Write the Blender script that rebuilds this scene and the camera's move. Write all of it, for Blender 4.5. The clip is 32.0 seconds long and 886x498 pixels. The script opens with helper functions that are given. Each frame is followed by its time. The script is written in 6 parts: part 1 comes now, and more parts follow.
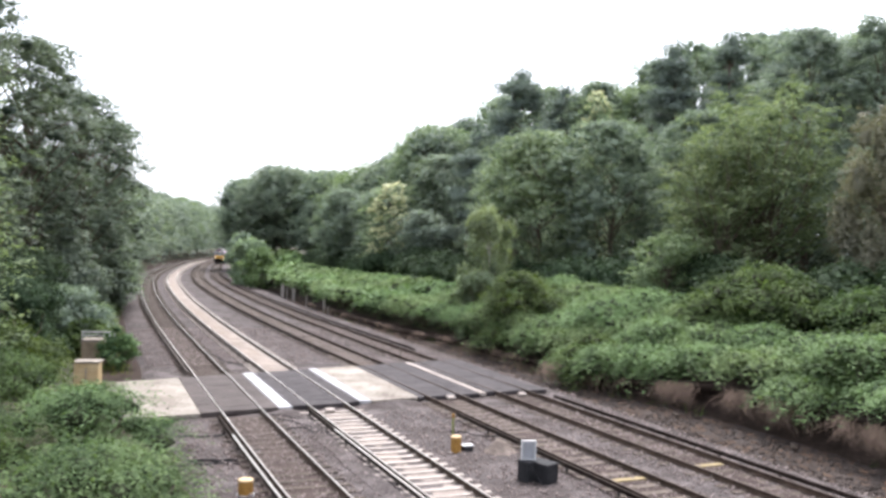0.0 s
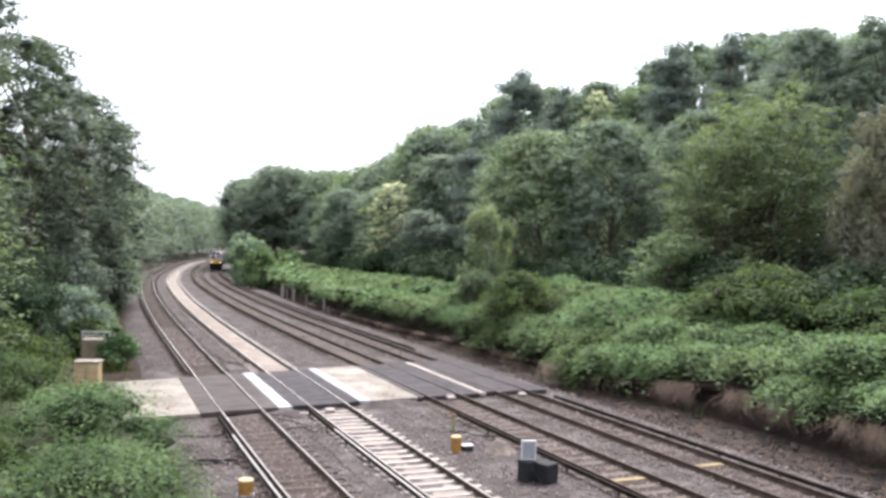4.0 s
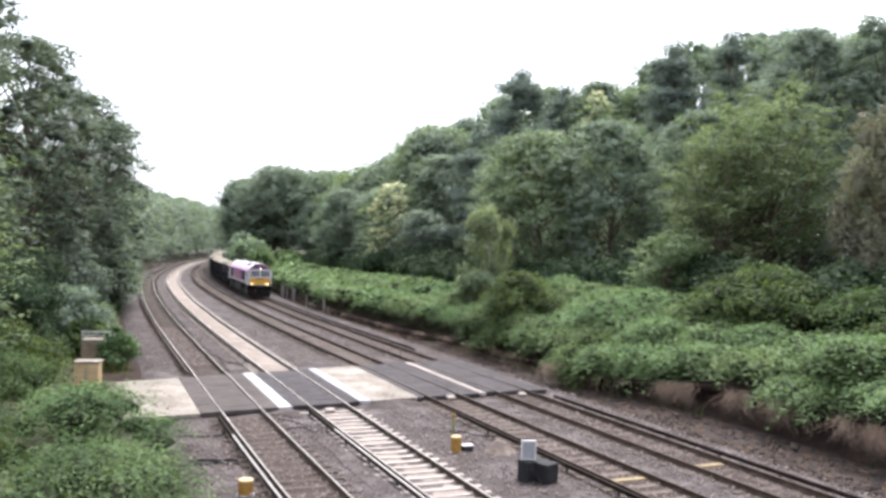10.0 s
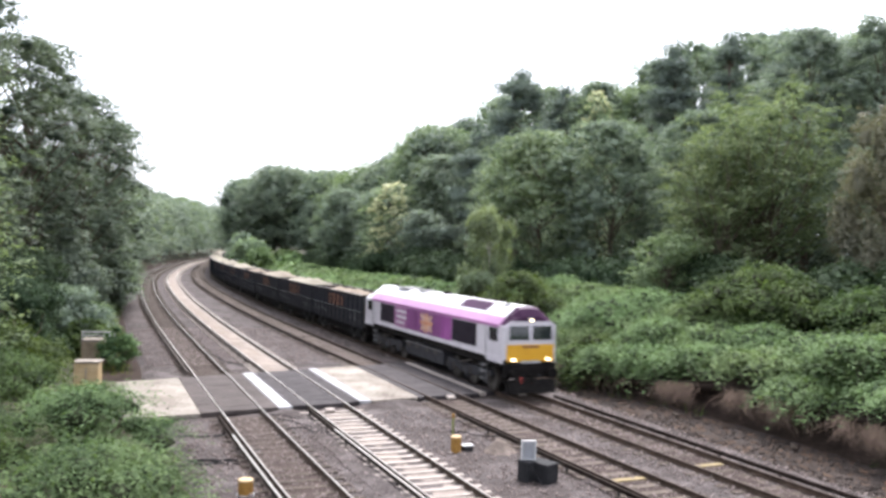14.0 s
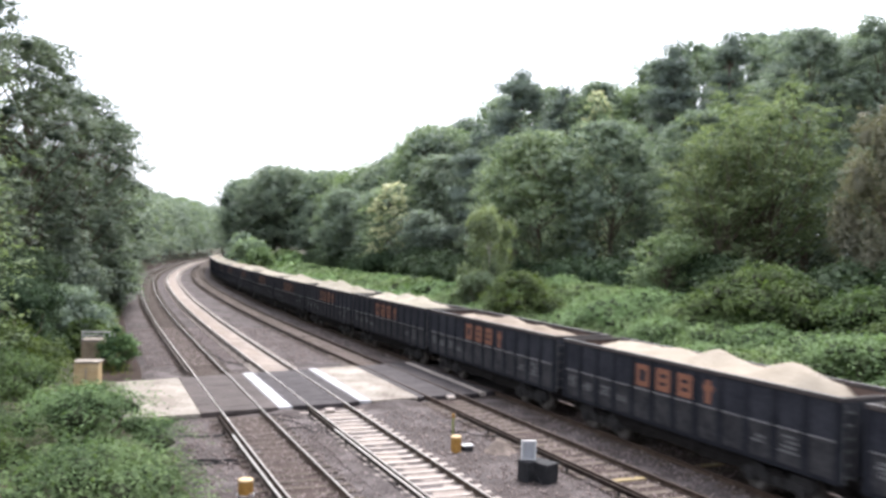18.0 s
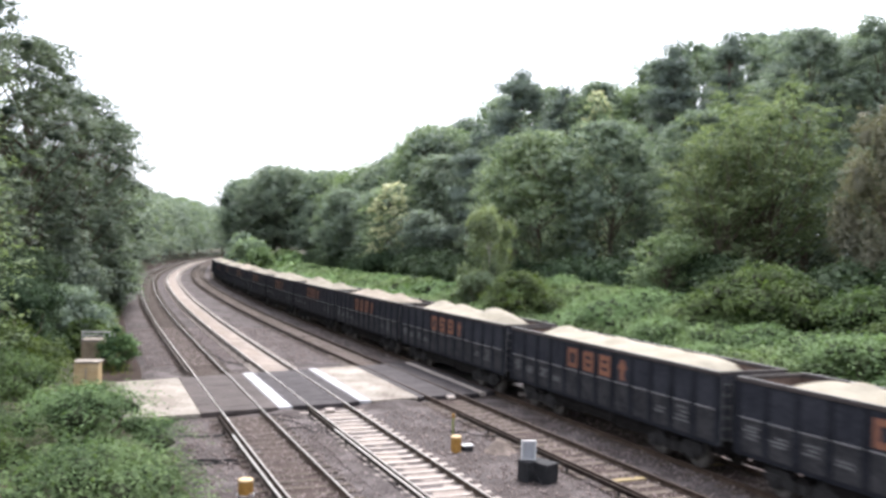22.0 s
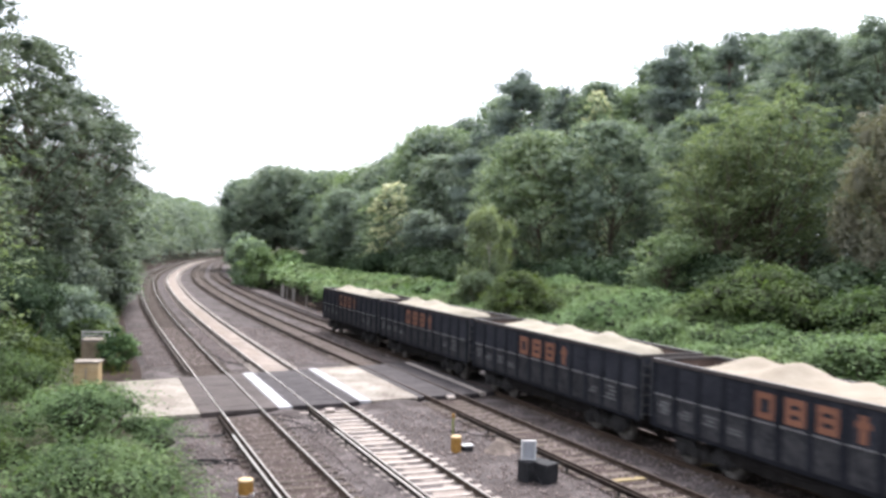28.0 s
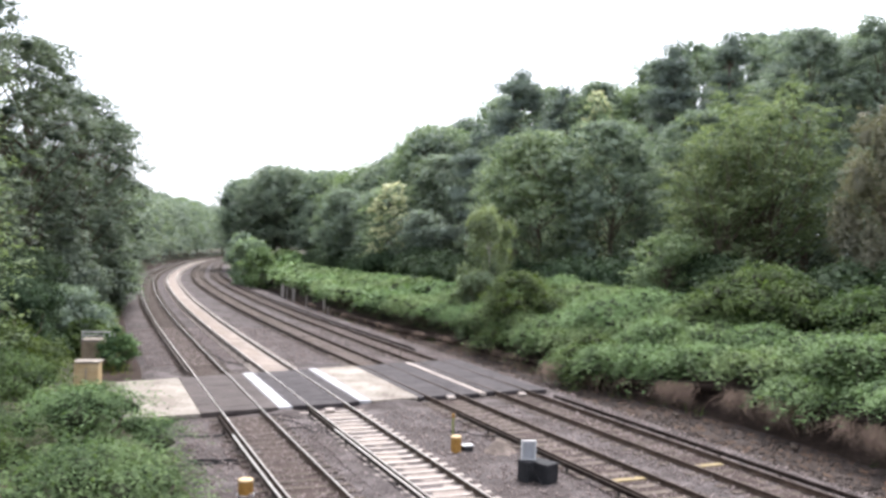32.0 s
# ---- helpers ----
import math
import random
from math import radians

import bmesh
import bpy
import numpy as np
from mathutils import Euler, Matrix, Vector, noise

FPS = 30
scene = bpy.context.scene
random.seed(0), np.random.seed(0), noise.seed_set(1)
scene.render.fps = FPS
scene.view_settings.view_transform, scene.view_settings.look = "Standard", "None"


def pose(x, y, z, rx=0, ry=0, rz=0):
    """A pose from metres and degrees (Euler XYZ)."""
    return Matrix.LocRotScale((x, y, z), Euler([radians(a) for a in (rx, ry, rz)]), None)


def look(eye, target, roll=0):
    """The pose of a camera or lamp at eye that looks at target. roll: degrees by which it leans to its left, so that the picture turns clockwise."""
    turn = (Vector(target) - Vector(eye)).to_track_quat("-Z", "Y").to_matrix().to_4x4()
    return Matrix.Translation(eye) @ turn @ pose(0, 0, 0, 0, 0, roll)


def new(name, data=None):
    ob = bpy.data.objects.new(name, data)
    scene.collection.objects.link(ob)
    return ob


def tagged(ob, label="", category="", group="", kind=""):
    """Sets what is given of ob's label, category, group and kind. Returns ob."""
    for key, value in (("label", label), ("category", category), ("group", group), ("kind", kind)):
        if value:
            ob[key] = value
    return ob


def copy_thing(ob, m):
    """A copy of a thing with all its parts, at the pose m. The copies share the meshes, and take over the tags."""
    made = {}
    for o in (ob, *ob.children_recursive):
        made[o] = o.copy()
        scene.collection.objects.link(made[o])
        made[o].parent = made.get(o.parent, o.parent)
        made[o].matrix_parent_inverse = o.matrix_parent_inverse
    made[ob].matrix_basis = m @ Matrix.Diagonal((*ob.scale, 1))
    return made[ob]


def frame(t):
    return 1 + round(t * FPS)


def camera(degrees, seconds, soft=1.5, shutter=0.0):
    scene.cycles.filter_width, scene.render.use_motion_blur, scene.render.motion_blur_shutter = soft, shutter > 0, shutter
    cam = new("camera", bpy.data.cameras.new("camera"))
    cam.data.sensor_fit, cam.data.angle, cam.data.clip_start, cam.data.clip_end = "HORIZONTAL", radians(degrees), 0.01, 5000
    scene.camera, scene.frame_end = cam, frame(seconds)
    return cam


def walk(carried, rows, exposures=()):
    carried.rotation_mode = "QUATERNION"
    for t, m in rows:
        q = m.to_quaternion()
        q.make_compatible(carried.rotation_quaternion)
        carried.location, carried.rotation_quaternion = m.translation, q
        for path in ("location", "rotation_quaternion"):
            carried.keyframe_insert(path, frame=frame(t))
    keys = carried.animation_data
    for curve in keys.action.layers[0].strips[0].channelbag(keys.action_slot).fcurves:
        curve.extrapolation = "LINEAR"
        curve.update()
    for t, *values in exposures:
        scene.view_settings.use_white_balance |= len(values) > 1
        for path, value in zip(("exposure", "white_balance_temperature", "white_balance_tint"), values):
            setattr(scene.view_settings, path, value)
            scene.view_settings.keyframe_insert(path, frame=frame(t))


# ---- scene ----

# The camera stands still on its support above the left side of a four-track line.
cam = camera(54.087, 32.0, soft=3.2, shutter=0.5)
EYE = (0.0, 0.0, 6.607)
HERE = look(EYE, (0.0, math.cos(radians(0.5516)), 6.607 - math.sin(radians(0.5516))), 1.782)
walk(cam, [(0.0, HERE), (32.0, HERE)], [(0.0, 1.56, 6280, 12.5), (32.0, 1.56, 6280, 12.5)])

# ---- world, sun, exposure ----
SUN_EL, SUN_AZ = 58.0, 14.0          # hazy sun behind thin cloud, high ahead over the wood
world = bpy.data.worlds.new("world")
scene.world = world
world.use_nodes = True
wn = world.node_tree
sky = wn.nodes.new("ShaderNodeTexSky")
sky.sky_type = "NISHITA"
sky.sun_disc = False
sky.sun_elevation = radians(SUN_EL)
sky.sun_rotation = radians(SUN_AZ)
sky.dust_density = 4.0
veil = wn.nodes.new("ShaderNodeMix")
veil.data_type = "RGBA"
veil.inputs[0].default_value = 0.72
# thin bright cloud over the blue, brighter overhead than at the horizon
up_co = wn.nodes.new("ShaderNodeTexCoord")
up_z = wn.nodes.new("ShaderNodeSeparateXYZ")
wn.links.new(up_co.outputs["Generated"], up_z.inputs[0])
cloud = wn.nodes.new("ShaderNodeValToRGB")
cloud.color_ramp.elements[0].position = 0.0
cloud.color_ramp.elements[0].color = (7.1, 7.4, 7.9, 1.0)
cloud.color_ramp.elements[1].position = 0.9
cloud.color_ramp.elements[1].color = (12.6, 12.8, 13.3, 1.0)
wn.links.new(up_z.outputs[2], cloud.inputs[0])
wn.links.new(cloud.outputs[0], veil.inputs[7])
wn.links.new(sky.outputs[0], veil.inputs[6])
back = wn.nodes["Background"]
back.inputs[1].default_value = 0.10
wn.links.new(veil.outputs[2], back.inputs[0])
sun = new("sun", bpy.data.lights.new("sun", "SUN"))
sun.data.energy = 2.9
sun.data.angle = radians(20)
sun.data.color = (1.0, 0.97, 0.93)
az = radians(SUN_AZ)
el = radians(SUN_EL)
sun.matrix_world = look((0, 0, 60), (-math.sin(az) * math.cos(el), -math.cos(az) * math.cos(el), 60 - math.sin(el)))


# ---- materials ----
def material(name, low, high, scale=6.0, rough=0.8, metal=0.0, bump=0.3, fine=40.0, spread=0.15, detail=6.0):
    """Two colours mixed by coarse and fine noise, with relief."""
    m = bpy.data.materials.new(name)
    m.use_nodes = True
    nt = m.node_tree
    bsdf = nt.nodes["Principled BSDF"]
    co = nt.nodes.new("ShaderNodeTexCoord")
    n1 = nt.nodes.new("ShaderNodeTexNoise")
    n1.inputs["Scale"].default_value = scale
    n1.inputs["Detail"].default_value = detail
    n2 = nt.nodes.new("ShaderNodeTexNoise")
    n2.inputs["Scale"].default_value = fine
    n2.inputs["Detail"].default_value = 3.0
    nt.links.new(co.outputs["Object"], n1.inputs["Vector"])
    nt.links.new(co.outputs["Object"], n2.inputs["Vector"])
    add = nt.nodes.new("ShaderNodeMath")
    add.operation = "ADD"
    nt.links.new(n1.outputs[0], add.inputs[0])
    nt.links.new(n2.outputs[0], add.inputs[1])
    ramp = nt.nodes.new("ShaderNodeMapRange")
    ramp.inputs[1].default_value = 1.0 - spread * 1.6
    ramp.inputs[2].default_value = 1.0 + spread * 1.6
    nt.links.new(add.outputs[0], ramp.inputs[0])
    mix = nt.nodes.new("ShaderNodeMix")
    mix.data_type = "RGBA"
    mix.inputs[6].default_value = (*low, 1)
    mix.inputs[7].default_value = (*high, 1)
    nt.links.new(ramp.outputs[0], mix.inputs[0])
    info = nt.nodes.new("ShaderNodeObjectInfo")
    hsv = nt.nodes.new("ShaderNodeHueSaturation")
    vary = nt.nodes.new("ShaderNodeMapRange")
    vary.inputs[3].default_value = 0.88
    vary.inputs[4].default_value = 1.12
    nt.links.new(info.outputs["Random"], vary.inputs[0])
    nt.links.new(vary.outputs[0], hsv.inputs["Value"])
    nt.links.new(mix.outputs[2], hsv.inputs["Color"])
    nt.links.new(hsv.outputs[0], bsdf.inputs["Base Color"])
    bsdf.inputs["Roughness"].default_value = rough
    bsdf.inputs["Metallic"].default_value = metal
    bsdf.inputs["Specular IOR Level"].default_value = 0.5 if rough < 0.55 else 0.14
    if bump:
        b = nt.nodes.new("ShaderNodeBump")
        b.inputs["Strength"].default_value = bump
        b.inputs["Distance"].default_value = 0.02
        nt.links.new(n2.outputs[0], b.inputs["Height"])
        nt.links.new(b.outputs[0], bsdf.inputs["Normal"])
    return m


def stone_bed(name, low, high, dirt, stone=22.0, bump=0.9):
    """Loose track ballast: cell-sized stones of mixed greys with dirt patches."""
    m = bpy.data.materials.new(name)
    m.use_nodes = True
    nt = m.node_tree
    bsdf = nt.nodes["Principled BSDF"]
    co = nt.nodes.new("ShaderNodeTexCoord")
    cell = nt.nodes.new("ShaderNodeTexVoronoi")
    cell.inputs["Scale"].default_value = stone
    big = nt.nodes.new("ShaderNodeTexNoise")
    big.inputs["Scale"].default_value = 0.35
    big.inputs["Detail"].default_value = 7.0
    nt.links.new(co.outputs["Object"], cell.inputs["Vector"])
    nt.links.new(co.outputs["Object"], big.inputs["Vector"])
    tone = nt.nodes.new("ShaderNodeSeparateColor")
    nt.links.new(cell.outputs["Color"], tone.inputs[0])
    coarse = nt.nodes.new("ShaderNodeTexNoise")
    coarse.inputs["Scale"].default_value = 5.5
    coarse.inputs["Detail"].default_value = 4.0
    coarse.inputs["Roughness"].default_value = 0.7
    nt.links.new(co.outputs["Object"], coarse.inputs["Vector"])
    grain = nt.nodes.new("ShaderNodeMapRange")
    grain.inputs[1].default_value = 0.33
    grain.inputs[2].default_value = 0.67
    nt.links.new(coarse.outputs[0], grain.inputs[0])
    blend = nt.nodes.new("ShaderNodeMix")
    blend.inputs[0].default_value = 0.5
    nt.links.new(tone.outputs[0], blend.inputs[2])
    nt.links.new(grain.outputs[0], blend.inputs[3])
    mix = nt.nodes.new("ShaderNodeMix")
    mix.data_type = "RGBA"
    mix.inputs[6].default_value = (*low, 1)
    mix.inputs[7].default_value = (*high, 1)
    nt.links.new(blend.outputs[0], mix.inputs[0])
    edge = nt.nodes.new("ShaderNodeMapRange")
    edge.inputs[1].default_value = 0.42
    edge.inputs[2].default_value = 0.62
    nt.links.new(big.outputs[0], edge.inputs[0])
    scale = nt.nodes.new("ShaderNodeMath")
    scale.operation = "MULTIPLY"
    scale.inputs[1].default_value = 0.6
    nt.links.new(edge.outputs[0], scale.inputs[0])
    mix2 = nt.nodes.new("ShaderNodeMix")
    mix2.data_type = "RGBA"
    mix2.inputs[7].default_value = (*dirt, 1)
    nt.links.new(scale.outputs[0], mix2.inputs[0])
    nt.links.new(mix.outputs[2], mix2.inputs[6])
    worn = nt.nodes.new("ShaderNodeTexNoise")
    worn.inputs["Scale"].default_value = 0.9
    worn.inputs["Detail"].default_value = 5.0
    nt.links.new(co.outputs["Object"], worn.inputs["Vector"])
    spots = nt.nodes.new("ShaderNodeMapRange")
    spots.inputs[1].default_value = 0.50
    spots.inputs[2].default_value = 0.62
    spots.inputs[4].default_value = 0.45
    nt.links.new(worn.outputs[0], spots.inputs[0])
    mix3 = nt.nodes.new("ShaderNodeMix")
    mix3.data_type = "RGBA"
    mix3.inputs[7].default_value = (high[0] * 1.35, high[1] * 1.37, high[2] * 1.38, 1)
    nt.links.new(spots.outputs[0], mix3.inputs[0])
    nt.links.new(mix2.outputs[2], mix3.inputs[6])
    nt.links.new(mix3.outputs[2], bsdf.inputs["Base Color"])
    bsdf.inputs["Roughness"].default_value = 0.9
    bsdf.inputs["Specular IOR Level"].default_value = 0.14
    b = nt.nodes.new("ShaderNodeBump")
    b.inputs["Strength"].default_value = bump
    b.inputs["Distance"].default_value = 0.04
    b.invert = True
    nt.links.new(cell.outputs["Distance"], b.inputs["Height"])
    nt.links.new(b.outputs[0], bsdf.inputs["Normal"])
    return m


def leaf_material(name, dark, light, through_tint, glow=0.35, rough=0.7, gloss=0.22, clump=0.6):
    """Leaves: colour varies from leaf to leaf and bough to bough; some light passes through."""
    m = bpy.data.materials.new(name)
    m.use_nodes = True
    nt = m.node_tree
    bsdf = nt.nodes["Principled BSDF"]
    geo = nt.nodes.new("ShaderNodeNewGeometry")
    co = nt.nodes.new("ShaderNodeTexCoord")
    big = nt.nodes.new("ShaderNodeTexNoise")
    big.inputs["Scale"].default_value = clump
    big.inputs["Detail"].default_value = 3.0
    nt.links.new(co.outputs["Object"], big.inputs["Vector"])
    swing = nt.nodes.new("ShaderNodeMapRange")          # light and dark clumps, bough by bough, put into the colour
    swing.clamp = False
    swing.inputs[1].default_value = 0.30
    swing.inputs[2].default_value = 0.70
    swing.inputs[3].default_value = 0.14
    swing.inputs[4].default_value = 0.86
    nt.links.new(big.outputs[0], swing.inputs[0])
    add = nt.nodes.new("ShaderNodeMath")
    add.operation = "MULTIPLY_ADD"
    add.inputs[1].default_value = 0.6
    nt.links.new(geo.outputs["Random Per Island"], add.inputs[0])
    nt.links.new(swing.outputs[0], add.inputs[2])
    rng = nt.nodes.new("ShaderNodeMapRange")
    rng.inputs[1].default_value = 0.36
    rng.inputs[2].default_value = 1.10
    nt.links.new(add.outputs[0], rng.inputs[0])
    mix = nt.nodes.new("ShaderNodeMix")
    mix.data_type = "RGBA"
    mix.inputs[6].default_value = (*dark, 1)
    mix.inputs[7].default_value = (*light, 1)
    nt.links.new(rng.outputs[0], mix.inputs[0])
    info = nt.nodes.new("ShaderNodeObjectInfo")
    hsv = nt.nodes.new("ShaderNodeHueSaturation")
    hue = nt.nodes.new("ShaderNodeMapRange")
    hue.inputs[3].default_value = 0.485
    hue.inputs[4].default_value = 0.515
    nt.links.new(info.outputs["Random"], hue.inputs[0])
    nt.links.new(hue.outputs[0], hsv.inputs["Hue"])
    nt.links.new(mix.outputs[2], hsv.inputs["Color"])
    nt.links.new(hsv.outputs[0], bsdf.inputs["Base Color"])
    bsdf.inputs["Roughness"].default_value = rough
    bsdf.inputs["Specular IOR Level"].default_value = gloss
    tr = nt.nodes.new("ShaderNodeBsdfTranslucent")
    tint = nt.nodes.new("ShaderNodeMix")
    tint.data_type = "RGBA"
    tint.blend_type = "MULTIPLY"
    tint.inputs[0].default_value = 1.0
    tint.inputs[7].default_value = (*through_tint, 1)
    nt.links.new(hsv.outputs[0], tint.inputs[6])
    nt.links.new(tint.outputs[2], tr.inputs[0])
    mixs = nt.nodes.new("ShaderNodeMixShader")
    mixs.inputs[0].default_value = glow
    nt.links.new(bsdf.outputs[0], mixs.inputs[1])
    nt.links.new(tr.outputs[0], mixs.inputs[2])
    nt.links.new(mixs.outputs[0], nt.nodes["Material Output"].inputs[0])
    return m


def lamp_material(name, colour, strength):
    m = bpy.data.materials.new(name)
    m.use_nodes = True
    b = m.node_tree.nodes["Principled BSDF"]
    b.inputs["Base Color"].default_value = (*colour, 1)
    b.inputs["Emission Color"].default_value = (*colour, 1)
    b.inputs["Emission Strength"].default_value = strength
    return m


M_BALLAST = stone_bed("ballast", (0.0112, 0.0089, 0.0088), (0.108, 0.0908, 0.0885), (0.037, 0.027, 0.0238))
M_PALE = stone_bed("pale_ballast", (0.140, 0.113, 0.097), (0.232, 0.195, 0.172), (0.20, 0.162, 0.133))
M_OILY = stone_bed("brown_ballast", (0.0189, 0.0127, 0.0113), (0.0531, 0.0375, 0.0339), (0.044, 0.031, 0.026))
M_CESS = stone_bed("cess_stones", (0.0068, 0.0054, 0.0050), (0.047, 0.0375, 0.0345), (0.036, 0.0245, 0.0190), 12.0)
# Brown soil, its tone halved for the shade in the bank's hollows.
M_SOIL = material("soil", (0.008, 0.006, 0.005), (0.048, 0.035, 0.029), 1.7, 0.95, bump=0.9, fine=16, spread=0.24)
M_GROUND = material("wood_floor", (0.014, 0.016, 0.009), (0.055, 0.048, 0.030), 0.4, 0.95, bump=0.8, fine=9)
M_RUST = material("rusty_rail", (0.020, 0.0135, 0.0100), (0.062, 0.042, 0.031), 3.0, 0.8, 0.2, 0.3, 30)
M_COND = material("blackened_rail", (0.009, 0.0065, 0.0055), (0.028, 0.020, 0.0165), 3.0, 0.8, 0.0, 0.3, 30)
M_SHINE = material("polished_rail_head", (0.26, 0.235, 0.21), (0.42, 0.385, 0.35), 2.0, 0.35, 0.8, 0.0)
M_DULL = material("dull_rail_head", (0.033, 0.0231, 0.0193), (0.066, 0.0495, 0.0413), 2.0, 0.6, 0.2, 0.0)
M_CONC = material("sleeper_concrete", (0.195, 0.164, 0.146), (0.315, 0.278, 0.252), 3.0, 0.85, bump=0.3)
M_WOOD = material("sleeper_timber", (0.030, 0.0228, 0.0185), (0.078, 0.0615, 0.050), 4.0, 0.85, bump=0.5)
M_TAN = material("sleeper_tan", (0.046, 0.037, 0.031), (0.132, 0.107, 0.088), 4.0, 0.85, bump=0.4)
M_OCHRE = material("fresh_timber", (0.15, 0.115, 0.06), (0.24, 0.19, 0.105), 4.0, 0.8, bump=0.3)
M_RUBBER = material("crossing_rubber", (0.024, 0.0205, 0.022), (0.052, 0.0445, 0.046), 1.6, 0.8, bump=0.4, fine=30)
M_WORNPAD = material("worn_rubber", (0.036, 0.029, 0.0275), (0.078, 0.065, 0.061), 1.1, 0.85, bump=0.4, fine=24, spread=0.2)
M_APRON = material("apron_concrete", (0.115, 0.094, 0.079), (0.245, 0.221, 0.192), 0.8, 0.85, bump=0.2, fine=7, spread=0.15)
M_WHITE = material("white_road_paint", (0.22, 0.215, 0.22), (0.36, 0.355, 0.365), 2.5, 0.7, bump=0.1, fine=9, spread=0.2)
M_BLACK = material("black_plastic", (0.008, 0.008, 0.0095), (0.024, 0.0235, 0.025), 3.0, 0.7, bump=0.15)
M_CASE = material("grey_panel", (0.153, 0.1575, 0.171), (0.225, 0.2313, 0.252), 3.0, 0.5, bump=0.05)
M_FRAME = material("white_enamel", (0.3187, 0.3187, 0.3187), (0.3952, 0.3952, 0.3952), 3.0, 0.45, bump=0.05)
M_YELLOW = material("ochre_paint", (0.13, 0.066, 0.020), (0.30, 0.165, 0.042), 7.0, 0.65, bump=0.2, spread=0.28)
M_BEIGE = material("cabinet_cream", (0.3608, 0.2554, 0.13), (0.4723, 0.3696, 0.2295), 2.5, 0.6, bump=0.1)
M_TANWALL = material("tan_wall", (0.12, 0.095, 0.066), (0.23, 0.185, 0.13), 2.5, 0.8, bump=0.2)
M_STEEL = material("galvanised_steel", (0.20, 0.20, 0.20), (0.36, 0.36, 0.36), 4.0, 0.5, 0.6, 0.1)
M_POST = material("weathered_concrete", (0.13, 0.115, 0.105), (0.25, 0.225, 0.21), 4.0, 0.9, bump=0.3)
M_BARK = material("bark", (0.05, 0.04, 0.03), (0.15, 0.12, 0.095), 5.0, 0.95, bump=0.9, fine=14)
M_BIRCH = material("pale_bark", (0.22, 0.20, 0.18), (0.50, 0.48, 0.44), 5.0, 0.9, bump=0.5)
M_STRAW = material("dead_stems", (0.065, 0.046, 0.037), (0.29, 0.208, 0.160), 2.0, 0.9, bump=0.2, spread=0.25)
M_HULL = material("wagon_dark_paint", (0.0095, 0.0104, 0.0142), (0.0335, 0.0345, 0.0415), 1.3, 0.6, 0.0, 0.25, 9, 0.25)
M_DUST = material("dusty_wagon_paint", (0.0100, 0.0104, 0.0130), (0.047, 0.046, 0.048), 2.2, 0.7, 0.0, 0.25, 9, 0.25)
M_RIB = material("wagon_rib_paint", (0.0055, 0.0062, 0.0088), (0.0180, 0.0190, 0.0235), 2.0, 0.6, 0.0, 0.2, 12, 0.25)
M_WORN = material("worn_edge", (0.07, 0.068, 0.07), (0.17, 0.165, 0.168), 3.0, 0.5, 0.1, 0.1)
M_INSIDE = material("rusty_inside", (0.05, 0.034, 0.03), (0.13, 0.092, 0.078), 1.5, 0.85, bump=0.4)
M_SAND = material("pale_aggregate", (0.158, 0.141, 0.110), (0.235, 0.213, 0.172), 1.1, 0.95, bump=0.8, fine=12)
M_SAND_PINK = material("pinkish_aggregate", (0.158, 0.133, 0.105), (0.232, 0.202, 0.163), 1.1, 0.95, bump=0.8, fine=12)
M_SAND_TAN = material("tan_aggregate", (0.142, 0.113, 0.088), (0.205, 0.170, 0.138), 1.1, 0.95, bump=0.8, fine=12)
M_ORANGE = material("faded_orange_paint", (0.092, 0.041, 0.027), (0.195, 0.088, 0.054), 2.4, 0.6, bump=0.1, spread=0.3)
M_PLATE = material("dirty_data_panel", (0.035, 0.035, 0.037), (0.135, 0.135, 0.137), 9.0, 0.7, bump=0.1, spread=0.3)
M_BOGIE = material("grimy_underframe", (0.004, 0.0035, 0.0035), (0.015, 0.0135, 0.013), 3.0, 0.8, 0.1, 0.4, 25)
for dull in (M_COND, M_HULL, M_DUST, M_RIB, M_BOGIE, M_SOIL):
    dull.node_tree.nodes["Principled BSDF"].inputs["Specular IOR Level"].default_value = 0.05
M_WHEEL = material("wheel_steel", (0.025, 0.021, 0.019), (0.07, 0.062, 0.056), 3.0, 0.6, 0.2, 0.1)
M_TREAD = material("wheel_plate", (0.048, 0.0432, 0.04), (0.152, 0.1408, 0.1312), 3.0, 0.6, 0.2, 0.1)
M_LWHITE = material("loco_white", (0.40, 0.375, 0.405), (0.53, 0.505, 0.535), 1.2, 0.4, bump=0.05)
# Roof white is the sky's reflection on purple paint, put into the colour.
M_LROOF = material("loco_roof_sky_sheen", (0.442, 0.425, 0.442), (0.578, 0.561, 0.578), 0.9, 0.45, bump=0.1)
M_PINK = material("loco_pink_band", (0.215, 0.075, 0.19), (0.315, 0.135, 0.275), 1.2, 0.35, bump=0.05)
M_PURPLE = material("loco_purple", (0.117, 0.027, 0.117), (0.18, 0.0495, 0.171), 1.0, 0.35, bump=0.05)
M_PLUM = material("loco_plum", (0.0245, 0.0056, 0.0245), (0.0434, 0.0126, 0.0406), 1.0, 0.6, bump=0.05)
M_GRILLE = material("loco_grille", (0.012, 0.008, 0.014), (0.034, 0.024, 0.036), 4.0, 0.6, 0.2, 0.3)
M_AMBER = material("loco_yellow", (0.43, 0.215, 0.009), (0.55, 0.30, 0.018), 1.5, 0.4, bump=0.05)
M_CREAM = material("emblem_cream", (0.42, 0.27, 0.20), (0.56, 0.39, 0.28), 2.0, 0.5, bump=0.0)
M_BRIGHT = lamp_material("lamp_glow", (1.0, 0.80, 0.45), 2.4)
